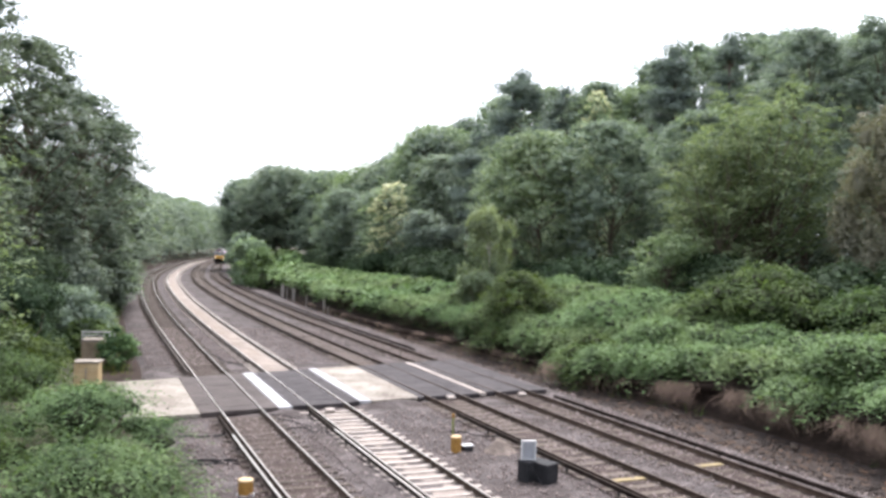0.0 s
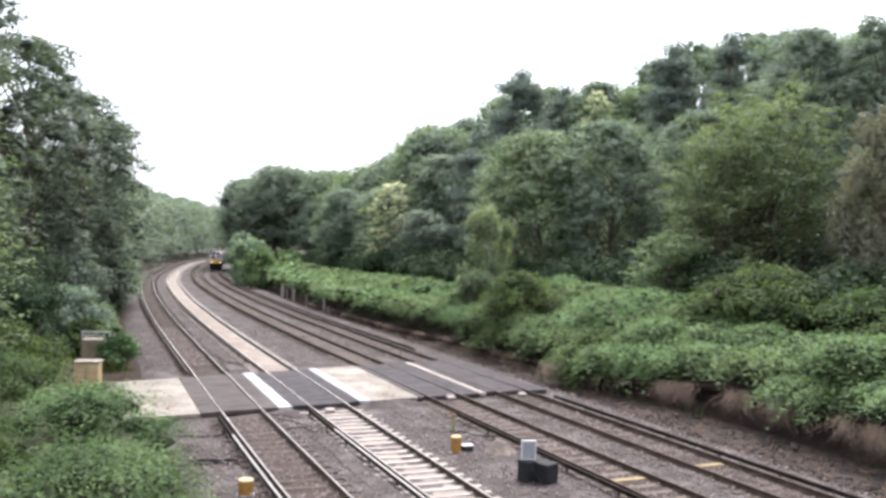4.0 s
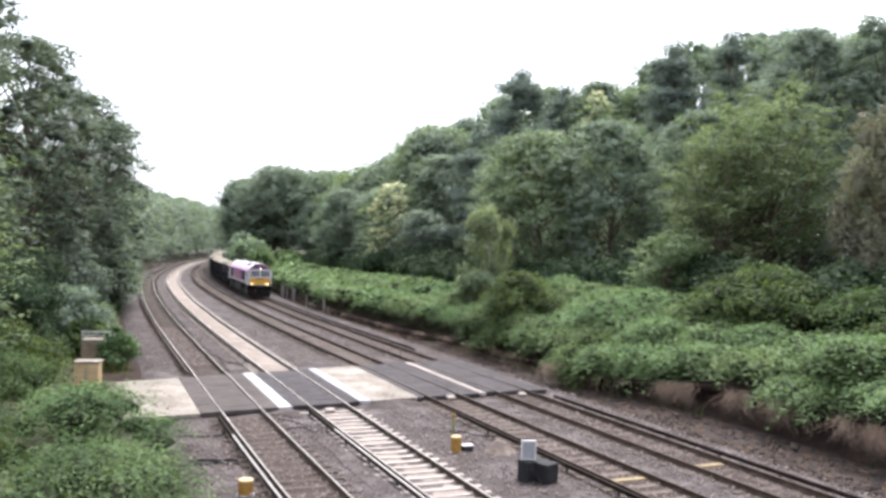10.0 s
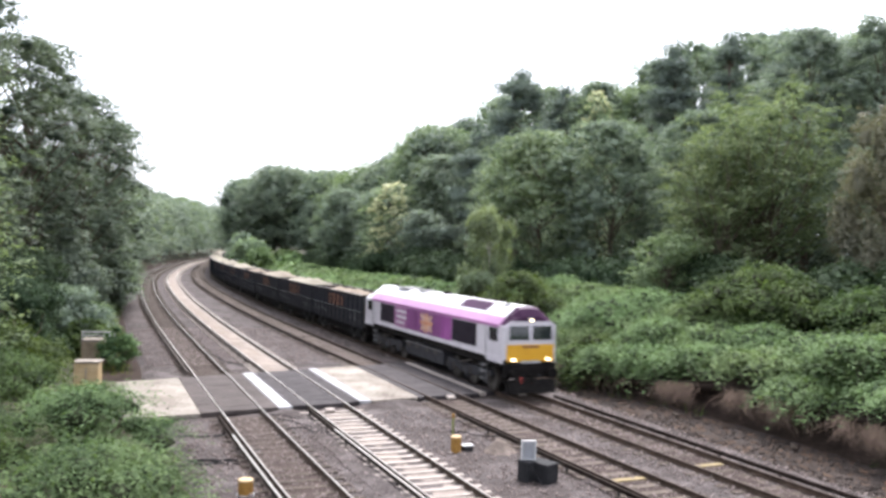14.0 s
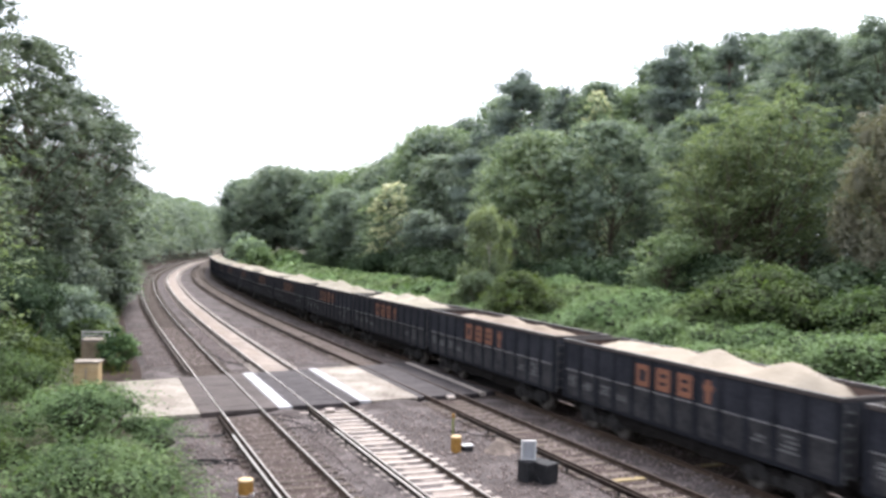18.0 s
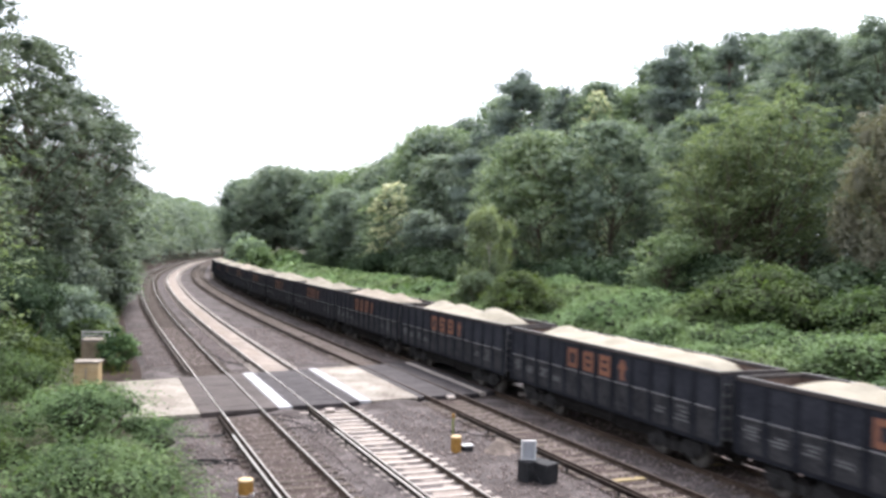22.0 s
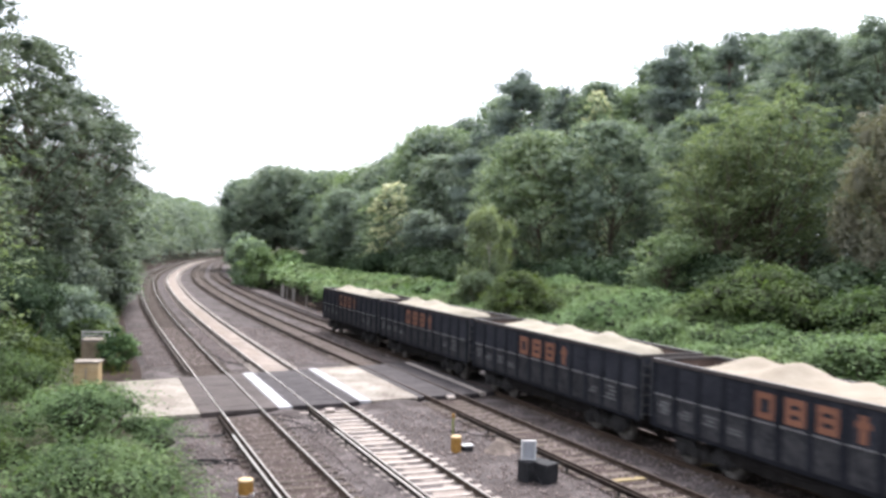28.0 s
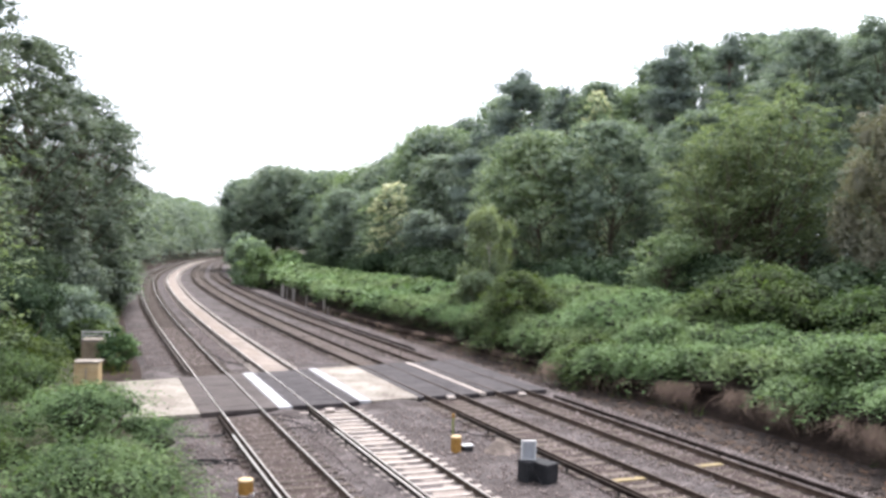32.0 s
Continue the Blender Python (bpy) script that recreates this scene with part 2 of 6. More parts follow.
M_RED = material("red_fitting", (0.35, 0.04, 0.03), (0.5, 0.08, 0.06), 2.0, 0.5, bump=0.0)


def glass_material():
    m = bpy.data.materials.new("windscreen_glass")
    m.use_nodes = True
    b = m.node_tree.nodes["Principled BSDF"]
    b.inputs["Base Color"].default_value = (0.012, 0.014, 0.018, 1)
    b.inputs["Specular IOR Level"].default_value = 0.8
    b.inputs["Roughness"].default_value = 0.06
    return m


M_GLASS = glass_material()
M_RIM = material("wagon_rim", (0.018, 0.016, 0.017), (0.062, 0.052, 0.048), 2.0, 0.7, 0.0, 0.2, 12, 0.25)
M_CORAL = material("emblem_coral", (0.36, 0.135, 0.075), (0.46, 0.20, 0.11), 2.0, 0.5, bump=0.0)
M_HEAP = stone_bed("heap_gravel", (0.060, 0.048, 0.042), (0.190, 0.155, 0.135), (0.13, 0.098, 0.080), 18.0)
# Inner cores of bushes: the gaps' shade is put into this colour.
M_CORE_SHADE = material("core_shade", (0.013, 0.017, 0.009), (0.044, 0.050, 0.027), 3.0, 0.95, bump=0.8, fine=12)
M_SHARD = material("dark_stone", (0.008, 0.0064, 0.0060), (0.085, 0.068, 0.061), 9.0, 0.9, bump=0.2, spread=0.3)
M_LITTER = material("brown_litter", (0.030, 0.019, 0.013), (0.135, 0.086, 0.058), 3.0, 0.95, bump=0.3, spread=0.3)
M_WBOGIE = material("wagon_bogie_grime", (0.006, 0.0058, 0.0062), (0.028, 0.0265, 0.0265), 4.5, 0.75, 0.1, 0.4, 20, 0.28)
# Lighter copy of the underframe colour, with the bogies' bluish highlights painted in.
M_LBOGIE = material("loco_underframe", (0.010, 0.0100, 0.0125), (0.052, 0.051, 0.056), 3.5, 0.7, 0.1, 0.4, 18, 0.25)
M_MAGENTA = material("loco_magenta", (0.165, 0.034, 0.160), (0.235, 0.062, 0.220), 1.0, 0.35, bump=0.05)
# Dark, mid and pine leaves are paled for haze; oak leaves stay darker.
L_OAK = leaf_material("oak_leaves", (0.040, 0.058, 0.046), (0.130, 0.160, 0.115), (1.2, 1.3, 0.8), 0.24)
L_DARK_HAZED = leaf_material("leaves_dark_green_hazed", (0.074, 0.102, 0.086), (0.195, 0.240, 0.180), (1.25, 1.35, 0.85))
L_MID_HAZED = leaf_material("leaves_mid_green_hazed", (0.078, 0.115, 0.080), (0.212, 0.266, 0.166), (1.25, 1.35, 0.8))
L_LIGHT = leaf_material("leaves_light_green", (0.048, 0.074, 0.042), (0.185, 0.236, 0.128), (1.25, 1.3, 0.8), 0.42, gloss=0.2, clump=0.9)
L_PINE_HAZED = leaf_material("needles_hazed", (0.072, 0.095, 0.087), (0.155, 0.190, 0.160), (1.2, 1.3, 0.8), 0.25, 0.7)
L_BRAMBLE = leaf_material("bramble_leaves", (0.012, 0.028, 0.013), (0.166, 0.238, 0.102), (1.3, 1.4, 0.8), 0.24, gloss=0.14, clump=0.85)
# Understorey leaves: the wood's inner shade is put into this dark colour.
L_UNDERSHADE = leaf_material("undershade_leaves", (0.012, 0.021, 0.012), (0.044, 0.066, 0.036), (1.2, 1.3, 0.7), 0.2, gloss=0.05)
L_SAGE = leaf_material("sage_leaves", (0.087, 0.1126, 0.0704), (0.2149, 0.2558, 0.1625), (1.3, 1.4, 0.6), 0.35)
# Haze is painted into this paler, greyer leaf colour.
L_HAZED = leaf_material("hazed_leaves", (0.086, 0.112, 0.092), (0.205, 0.245, 0.200), (1.2, 1.3, 0.9))
L_WILLOW = leaf_material("willow_leaves", (0.080, 0.082, 0.060), (0.185, 0.180, 0.130), (1.2, 1.2, 0.7), 0.3)
L_CREAM = leaf_material("blossom", (0.42, 0.42, 0.28), (0.66, 0.65, 0.47), (1.2, 1.2, 0.8), 0.35)
# Bush leaves, darkened in colour for the shadow over the bank's bushes.
L_BUSH = leaf_material("bush_leaves", (0.010, 0.021, 0.009), (0.092, 0.130, 0.046), (1.3, 1.4, 0.6), 0.30, gloss=0.10)
L_NEAR = leaf_material("feathery_leaves", (0.026, 0.050, 0.021), (0.130, 0.190, 0.085), (1.3, 1.4, 0.7), 0.30, gloss=0.12)
L_GRASS = leaf_material("verge_grass", (0.07, 0.085, 0.02), (0.20, 0.21, 0.065), (1.3, 1.3, 0.5), 0.35)


# ---- mesh helpers ----
class Geo:
    """Vertices and faces of one mesh in the making."""

    def __init__(self):
        self.v, self.f = [], []

    def take(self, verts, faces):
        n = len(self.v)
        self.v.extend(tuple(map(float, q)) for q in verts)
        self.f.extend(tuple(i + n for i in f) for f in faces)
        return self

    def box(self, c, size, turn=None):
        hx, hy, hz = size[0] / 2, size[1] / 2, size[2] / 2
        vs = [Vector((x, y, z)) for x in (-hx, hx) for y in (-hy, hy) for z in (-hz, hz)]
        if turn is not None:
            vs = [turn @ q for q in vs]
        c = Vector(c)
        return self.take([q + c for q in vs],
                         [(0, 1, 3, 2), (4, 6, 7, 5), (0, 4, 5, 1), (2, 3, 7, 6), (0, 2, 6, 4), (1, 5, 7, 3)])

    def tube(self, a, b, ra, rb=None, n=10, caps=True):
        a, b = Vector(a), Vector(b)
        rb = ra if rb is None else rb
        d = (b - a).normalized()
        u = d.orthogonal().normalized()
        w = d.cross(u)
        vs, fs = [], []
        for i in range(n):
            t = 2 * math.pi * i / n
            k = u * math.cos(t) + w * math.sin(t)
            vs += [a + k * ra, b + k * rb]
        for i in range(n):
            j = (i + 1) % n
            fs.append((2 * i, 2 * j, 2 * j + 1, 2 * i + 1))
        if caps:
            fs.append(tuple(2 * i for i in reversed(range(n))))
            fs.append(tuple(2 * i + 1 for i in range(n)))
        return self.take(vs, fs)

    def path(self, pts, r, n=6):
        """One bent tube through the points."""
        pts = [Vector(q) for q in pts]
        rings = []
        for i, q in enumerate(pts):
            d = (pts[min(i + 1, len(pts) - 1)] - pts[max(i - 1, 0)]).normalized()
            u = d.cross(Vector((0.13, 0.27, 0.95))).normalized()
            w = d.cross(u)
            rings.append([q + (u * math.cos(2 * math.pi * k / n) + w * math.sin(2 * math.pi * k / n)) * r for k in range(n)])
        return self.loft(rings)

    def loft(self, rings, close=True):
        k = len(rings[0])
        vs = [q for r in rings for q in r]
        fs = []
        for i in range(len(rings) - 1):
            for j in range(k if close else k - 1):
                j2 = (j + 1) % k
                fs.append((i * k + j, i * k + j2, (i + 1) * k + j2, (i + 1) * k + j))
        if close:
            fs.append(tuple(reversed(range(k))))
            fs.append(tuple((len(rings) - 1) * k + j for j in range(k)))
        return self.take(vs, fs)

    def mesh(self, name, mat, bevel=0.0, smooth=False):
        me = bpy.data.meshes.new(name)
        me.from_pydata(self.v, [], self.f)
        bm = bmesh.new()
        bm.from_mesh(me)
        bmesh.ops.recalc_face_normals(bm, faces=bm.faces)
        if bevel:
            sharp = [e for e in bm.edges if len(e.link_faces) == 2 and e.calc_face_angle(0) > 0.6]
            bmesh.ops.bevel(bm, geom=sharp, offset=bevel, segments=1, affect="EDGES", profile=0.5)
        bm.to_mesh(me)
        bm.free()
        me.materials.append(mat)
        if smooth:
            me.polygons.foreach_set("use_smooth", [True] * len(me.polygons))
        return me


def part(name, g, mat, parent, label="", bevel=0.0, smooth=False):
    ob = new(name, g.mesh(name, mat, bevel, smooth))
    ob.parent = parent
    if label:
        ob["label"] = label
    return ob


def shared(name, me, parent, m):
    ob = new(name, me)
    ob.parent = parent
    ob.matrix_basis = m
    return ob


def quads(name, verts, faces, mat, smooth=False):
    """A mesh out of numpy arrays of vertices and faces of one size."""
    k = faces.shape[1]
    me = bpy.data.meshes.new(name)
    nv, nf = len(verts), len(faces)
    me.vertices.add(nv)
    me.vertices.foreach_set("co", np.asarray(verts, np.float32).ravel())
    me.loops.add(nf * k)
    me.loops.foreach_set("vertex_index", np.asarray(faces, np.int32).ravel())
    me.polygons.add(nf)
    me.polygons.foreach_set("loop_start", np.arange(0, nf * k, k, dtype=np.int32))
    if smooth:
        me.polygons.foreach_set("use_smooth", np.ones(nf, bool))
    me.update(calc_edges=True)
    me.materials.append(mat)
    return me


def grid(name, pts, mat):
    a, b = pts.shape[:2]
    i = np.arange(a * b).reshape(a, b)
    f = np.stack([i[:-1, :-1], i[1:, :-1], i[1:, 1:], i[:-1, 1:]], -1).reshape(-1, 4)
    return quads(name, pts.reshape(-1, 3), f, mat, True)


# ---- the line: alignment of the four tracks ----
DS = 0.5
S = np.arange(-330.0, 560.0, DS)
KNOT_S = [-60, -25, 20, 55, 90, 130, 180, 240, 330, 560]
KNOT_K = [0.0, 0.00332, 0.00019, 0.00087, 0.00086, 0.00159, 0.00043, 0.00112, 0.00122, 0.00122]
KAP = np.interp(S, KNOT_S, KNOT_K)
I0 = int(np.argmin(abs(S)))
HEAD = np.cumsum(KAP) * DS
HEAD = HEAD - HEAD[I0] - 0.40649
CX = np.cumsum(np.sin(HEAD)) * DS
CY = np.cumsum(np.cos(HEAD)) * DS
CX += -2.597 - CX[I0]
CY += 21.239 - CY[I0]
NX, NY = np.cos(HEAD), -np.sin(HEAD)
GAUGE = 0.7525


def fall(y):
    """The line falls gently away from the near end."""
    return -0.0078 * np.clip(np.asarray(y, float) - 39.5, 0, 420)


def offset(track, s=S):
    u = np.clip(s, -40, 340) * 0.01
    if track == 0:
        return 0 * u
    if track == 1:
        return 3.431 + 0 * u
    return (8.964 if track == 2 else 12.419) - 1.527 * u + 0.4833 * u ** 2 - 0.1024 * u ** 3


def at(s, o, z=0.0):
    """The place at distance s along the line and o to its right; z above the rail heads."""
    s, o = np.asarray(s, float), np.asarray(o, float)
    x = np.interp(s, S, CX) + o * np.interp(s, S, NX)
    y = np.interp(s, S, CY) + o * np.interp(s, S, NY)
    return np.stack([x, y, fall(y) + z], -1)


def heading(s):
    return float(np.interp(s, S, HEAD))


def line_coords(x, y):
    """s and o of places, by the nearest point of the line."""
    x, y = np.atleast_1d(x).astype(float), np.atleast_1d(y).astype(float)
    ss, oo = np.zeros(len(x)), np.zeros(len(x))
    for a in range(0, len(x), 4000):
        d = (x[a:a + 4000, None] - CX[::4]) ** 2 + (y[a:a + 4000, None] - CY[::4]) ** 2
        j = d.argmin(1) * 4
        ss[a:a + 4000] = S[j]
        oo[a:a + 4000] = (x[a:a + 4000] - CX[j]) * NX[j] + (y[a:a + 4000] - CY[j]) * NY[j]
    return ss, oo


HEDGE_S = [-60, -5, 1, 4, 7, 10, 13, 17, 25, 33, 40, 55, 66, 97, 126, 165, 560]
HEDGE_O = [18.0, 18.2, 18.5, 18.9, 18.6, 18.1, 17.4, 17.0, 17.4, 17.2, 15.9, 15.3, 14.9, 15.6, 14.8, 13.2, 12.5]


def ground_height(x, y):
    s, o = line_coords(x, y)
    foot = np.interp(s, HEDGE_S, HEDGE_O)
    right = np.clip((o - foot + 0.2) / 8.5, 0, 1)
    left = np.clip((-3.2 - o) / 9.0, 0, 1)
    step = np.interp(s, [8, 14, 26], [0.95, 0.45, 0.2]) * np.clip((o - foot - 1.2) / 0.6, 0, 1)
    low = np.clip((o + 7.5) / 1.5, 0, 1) * np.clip((foot + 2.0 - o) / 0.7, 0, 1)
    z = -0.45 + step + 2.7 * right ** 1.2 + 1.3 * left - 0.5 * low
    return fall(y) + z


def gz(x, y):
    return float(ground_height([x], [y])[0])


# ---- ground: one sheet out to the horizon ----
def spread_axis(lo, hi, step, far):
    fine = np.arange(lo, hi + step / 2, step)
    out = np.geomspace(step * 2, far, 22)
    return np.concatenate([(lo - out)[::-1], fine, hi + out])


gx, gy = np.meshgrid(spread_axis(-100, 60, 1.0, 2500), spread_axis(-30, 440, 1.5, 2500), indexing="ij")
gh = ground_height(gx.ravel(), gy.ravel()).reshape(gx.shape)
rough = np.array([noise.noise((a * 0.35, b * 0.35, 0.0)) for a, b in zip(gx.ravel(), gy.ravel())]).reshape(gx.shape)
gh = gh + rough * 0.12
ground = new("ground", grid("ground", np.stack([gx, gy, gh], -1), M_GROUND))
tagged(ground, "dark leaf-littered woodland ground sloping up beside the line", "ground", kind="structure")


def strip(name, s0, s1, ds, o0, o1, do, z, mat, label, category, bumps=0.03, edge=0.0, track=None, seed=0.0, nose=0.0):
    """A band of ground that follows the line (or one track), its edges falling away by edge, its near end by nose."""
    ss, oo = np.arange(s0, s1 + ds / 2, ds), np.linspace(o0, o1, int(round((o1 - o0) / do)) + 1)
    a, b = np.meshgrid(ss, oo, indexing="ij")
    base = 0 if track is None else offset(track, a)
    p = at(a, b + base, z)
    nz = np.array([noise.fractal((u * 0.9 + seed, w * 0.9, 3.0), 1.0, 2.0, 3) for u, w in zip(a.ravel(), b.ravel())]).reshape(a.shape)
    ramp = np.clip(np.minimum(b - o0, o1 - b) / 0.9, 0, 1)
    p[..., 2] += nz * bumps - edge * (1 - ramp) ** 1.5 - nose * (1 - np.clip((a - s0) / 1.0, 0, 1))
    return tagged(new(name, grid(name, p, mat)), label, category, kind="structure")


THIRD_SIDE_O = [-1.1, -1.1, -1.15, 1.15]
strip("ballast_bed", -60, 420, 0.6, -3.1, 15.6, 0.3, -0.20, M_BALLAST,
      "grey-brown stone ballast bed under the four tracks", "ballast", 0.035, 0.35)
strip("ballast_fill", 21.4, 330, 0.5, -0.66, 0.66, 0.22, -0.172, M_OILY,
      "brown ballast between the rails", "ballast", 0.008, 0.02, 0, 5.0)
strip("ballast_fill", -40, 11.9, 0.3, -0.66, 0.66, 0.12, -0.169, M_OILY,
      "brown ballast between the rails", "ballast", 0.016, 0.02, 0, 25.0)
strip("ballast_ramp", 10.9, 12.9, 0.15, 0.95, 2.35, 0.14, -0.055, M_BALLAST,
      "ballast heaped against the edge of the crossing", "ballast", 0.025, 0.16, None, 35.0, 0.19)
strip("ballast_ramp", 11.9, 14.0, 0.15, 4.75, 7.55, 0.14, -0.055, M_BALLAST,
      "ballast heaped against the edge of the crossing", "ballast", 0.03, 0.16, None, 37.0, 0.19)
strip("ballast_fill", -40, 12.0, 0.3, -0.70, 0.70, 0.14, -0.192, M_PALE,
      "pale sandy ballast between the sleepers", "ballast", 0.012, 0.02, 1, 8.0)
strip("ballast_fill", 22.4, 330, 0.5, -0.70, 0.70, 0.23, -0.150, M_PALE,
      "pale sandy ballast between the rails", "ballast", 0.008, 0.02, 1, 9.0)
strip("ballast_fill", -40, 330, 0.5, -0.66, 0.66, 0.22, -0.168, M_OILY,
      "brown ballast between the rails", "ballast", 0.02, 0.02, 2, 15.0)
strip("ballast_fill", -40, 330, 0.5, -0.66, 0.66, 0.22, -0.172, M_OILY,
      "brown ballast between the rails", "ballast", 0.02, 0.02, 3, 19.0)
for k in range(4):
    c = THIRD_SIDE_O[k]
    strip("ballast_band", -40, 11.0 + 0.8 * k, 0.5, c - 0.32, c + 0.32, 0.16, -0.185, M_OILY,
          "dark brown ballast under the conductor rail", "ballast", 0.01, 0.02, k, 50.0 + k)
    strip("ballast_band", 22.0 + k, 300, 0.6, c - 0.30, c + 0.30, 0.2, -0.185, M_OILY,
          "dark brown ballast under the conductor rail", "ballast", 0.01, 0.02, k, 60.0 + k)
strip("ballast_shoulder", -40, 11.8, 0.3, -1.75, -0.83, 0.115, -0.134, M_BALLAST,
      "grey-brown ballast heaped over the sleeper ends", "ballast", 0.02, 0.05, 1, 45.0)
for k in (0, 2, 3):
    for c in (-GAUGE, GAUGE):
        for a, b in ((-40, 11.4 + 0.7 * k), (21.2 + k, 300)):
            strip("ballast_band", a, b, 0.6, c - 0.24, c + 0.24, 0.12, -0.178, M_OILY,
                  "dark rust-stained ballast along the rail", "ballast", 0.01, 0.02, k, 70.0 + k)
strip("cess", -40, 330, 0.8, 15.2, 18.8, 0.3, -0.34, M_CESS,
      "brown stony soil with rusty litter beside the track", "soil", 0.10, 0.1, None, 30.0)
strip("cess", -10, 330, 0.8, -6.0, -2.7, 0.3, -0.36, M_SOIL,
      "brown soil path beside the track", "soil", 0.08, 0.1, None, 40.0)


# ---- rails, conductor rails and sleepers ----
def sweep(profile, s, off):
    """A bar of constant section along the line."""
    k = len(profile)
    rings = [at(s, off + x, z) for x, z in profile]
    v = np.stack(rings, 1).reshape(-1, 3)
    n = len(s)
    i = np.arange(n - 1)[:, None] * k
    j = np.arange(k)[None, :]
    f = np.stack([i + j, i + (j + 1) % k, i + k + (j + 1) % k, i + k + j], -1).reshape(-1, 4)
    return v, f


RAIL = [(-0.07, -0.158), (0.07, -0.158), (0.07, -0.147), (0.012, -0.125), (0.012, -0.045), (0.034, -0.038), (0.034, -0.006),
        (-0.034, -0.006), (-0.034, -0.038), (-0.012, -0.045), (-0.012, -0.125), (-0.07, -0.147)]
HEADP = [(-0.032, -0.006), (0.032, -0.006), (0.030, 0.0), (-0.030, 0.0)]
THIRD = [(-0.05, -0.045), (0.05, -0.045), (0.05, -0.03), (0.02, -0.02), (0.02, 0.02), (0.045, 0.03), (0.045, 0.072), (-0.045, 0.072),
         (-0.045, 0.03), (-0.02, 0.02), (-0.02, -0.02), (-0.05, -0.03)]
THEAD = [(-0.043, 0.072), (0.043, 0.072), (0.04, 0.078), (-0.04, 0.078)]
RS = np.concatenate([np.arange(-300, -60, 4.0), np.arange(-60, 200, 1.0), np.arange(200, 545, 3.0)])


def bar(name, profile, s, off, mat, parent, label=""):
    v, f = sweep(profile, s, off)
    ob = new(name, quads(name, v, f, mat))
    ob.parent = parent
    if label:
        ob["label"] = label
    return ob


def sleeper_mesh(mat, length=2.5, concrete=True):
    g = Geo()
    if concrete:
        prof = [(-0.14, -0.16), (0.14, -0.16), (0.115, 0.0), (-0.115, 0.0)]
        xs = [(-length / 2, 0.0), (-0.5, 0.0), (-0.3, -0.008), (0.3, -0.008), (0.5, 0.0), (length / 2, 0.0)]
        g.loft([[(x, y, z + (dz if z > -0.1 else 0)) for y, z in prof] for x, dz in xs])
    else:
        g.box((0, 0, -0.07), (length, 0.25, 0.14))
    for sx in (-1, 1):
        g.box((sx * GAUGE, 0, 0.006), (0.24, 0.18, 0.012))
        for e in (-0.09, 0.09):
            g.box((sx * GAUGE + e, 0, 0.022), (0.05, 0.09, 0.03))
    return g.mesh("sleeper", mat)


SLEEPER_KIND = [(M_WOOD, False, -0.168), (M_CONC, True, -0.160), (M_TAN, False, -0.168), (M_WOOD, False, -0.174)]
TRACK_LABEL = ["rail track with brown timber sleepers and bright worn rails",
               "rail track with clean pale concrete sleepers",
               "rail track with light timber sleepers and rusty rails",
               "rail track with dark half-buried timber sleepers carrying the freight train"]
THIRD_SIDE = [-1, -1, -1, 1]
THIRD_RUNS = [[(-300, 11.2), (21.6, 400)], [(-300, 11.6), (25.0, 400)], [(-300, 9.6), (28.0, 400)], [(-300, 12.2), (29.0, 400)]]
THIRD_GAP = [0.27, 0.27, 0.40, 0.37]
KEEP_OUT = [(11.9, 21.0), (12.5, 22.2), (13.4, 23.5), (13.7, 24.3)]
rng = np.random.default_rng(4)
for k in range(4):
    track = new("railway_track")
    tagged(track, TRACK_LABEL[k], "railway track", "parallel tracks", "structure")
    off = offset(k, RS)
    for side in (-1, 1):
        rail = bar("rail", RAIL, RS, off + side * GAUGE, M_RUST, track)
        bar("rail_head", HEADP, RS, off + side * GAUGE, M_SHINE if k < 2 else M_DULL, rail, "polished running surface")
    for a, b in THIRD_RUNS[k]:
        rs = np.concatenate([[a], RS[(RS > a) & (RS < b)], [b]])
        oo = offset(k, rs) + THIRD_SIDE[k] * (GAUGE + THIRD_GAP[k])
        con = bar("conductor_rail", THIRD, rs, oo, M_COND, track, "blackened conductor rail on small pots")
        worn = rs if a > 0 else rs[rs < b - 2.6]
        bar("rail_head", THEAD, worn, offset(k, worn) + THIRD_SIDE[k] * (GAUGE + THIRD_GAP[k]), M_SHINE if k < 2 and a < 0 else (M_DULL if k < 2 else M_COND), con, "worn contact surface")
    mat, conc, top = SLEEPER_KIND[k]
    me = sleeper_mesh(mat, 2.5, conc)
    tan = Geo().box((0.05, 0, -0.05), (1.22, 0.25, 0.15)).mesh("sleeper", M_OCHRE)
    pot = Geo().tube((0, 0, -0.16), (0, 0, -0.045), 0.06, 0.045, 8).mesh("insulator", M_WHEEL)
    far = Geo()
    count = 0
    for s in np.arange(-30, 300, 0.61 if k == 1 else 0.66):
        if KEEP_OUT[k][0] < s < KEEP_OUT[k][1]:
            continue
        p = at(s, offset(k, s), top)
        m = pose(p[0], p[1], p[2], 0, 0, -math.degrees(heading(s)) + rng.normal() * 0.5)
        if s < 62:
            odd = (k == 2 and abs(s - 0.5) < 0.36) or (k == 3 and abs(s - 1.0) < 0.36)
            shared("sleeper", tan if odd else me, track, m)
            if count % 4 == 0 and any(a < s < b for a, b in THIRD_RUNS[k]):
                q = at(s, offset(k, s) + THIRD_SIDE[k] * (GAUGE + THIRD_GAP[k]))
                shared("insulator", pot, track, pose(*q))
        else:
            c = Vector(p) + Vector((0, 0, -0.05))
            far.box(c, (2.5, 0.25, 0.10), Matrix.Rotation(-heading(s), 3, "Z"))
        count += 1
    tagged(part("far_sleepers", far, mat, track), kind="stuff")


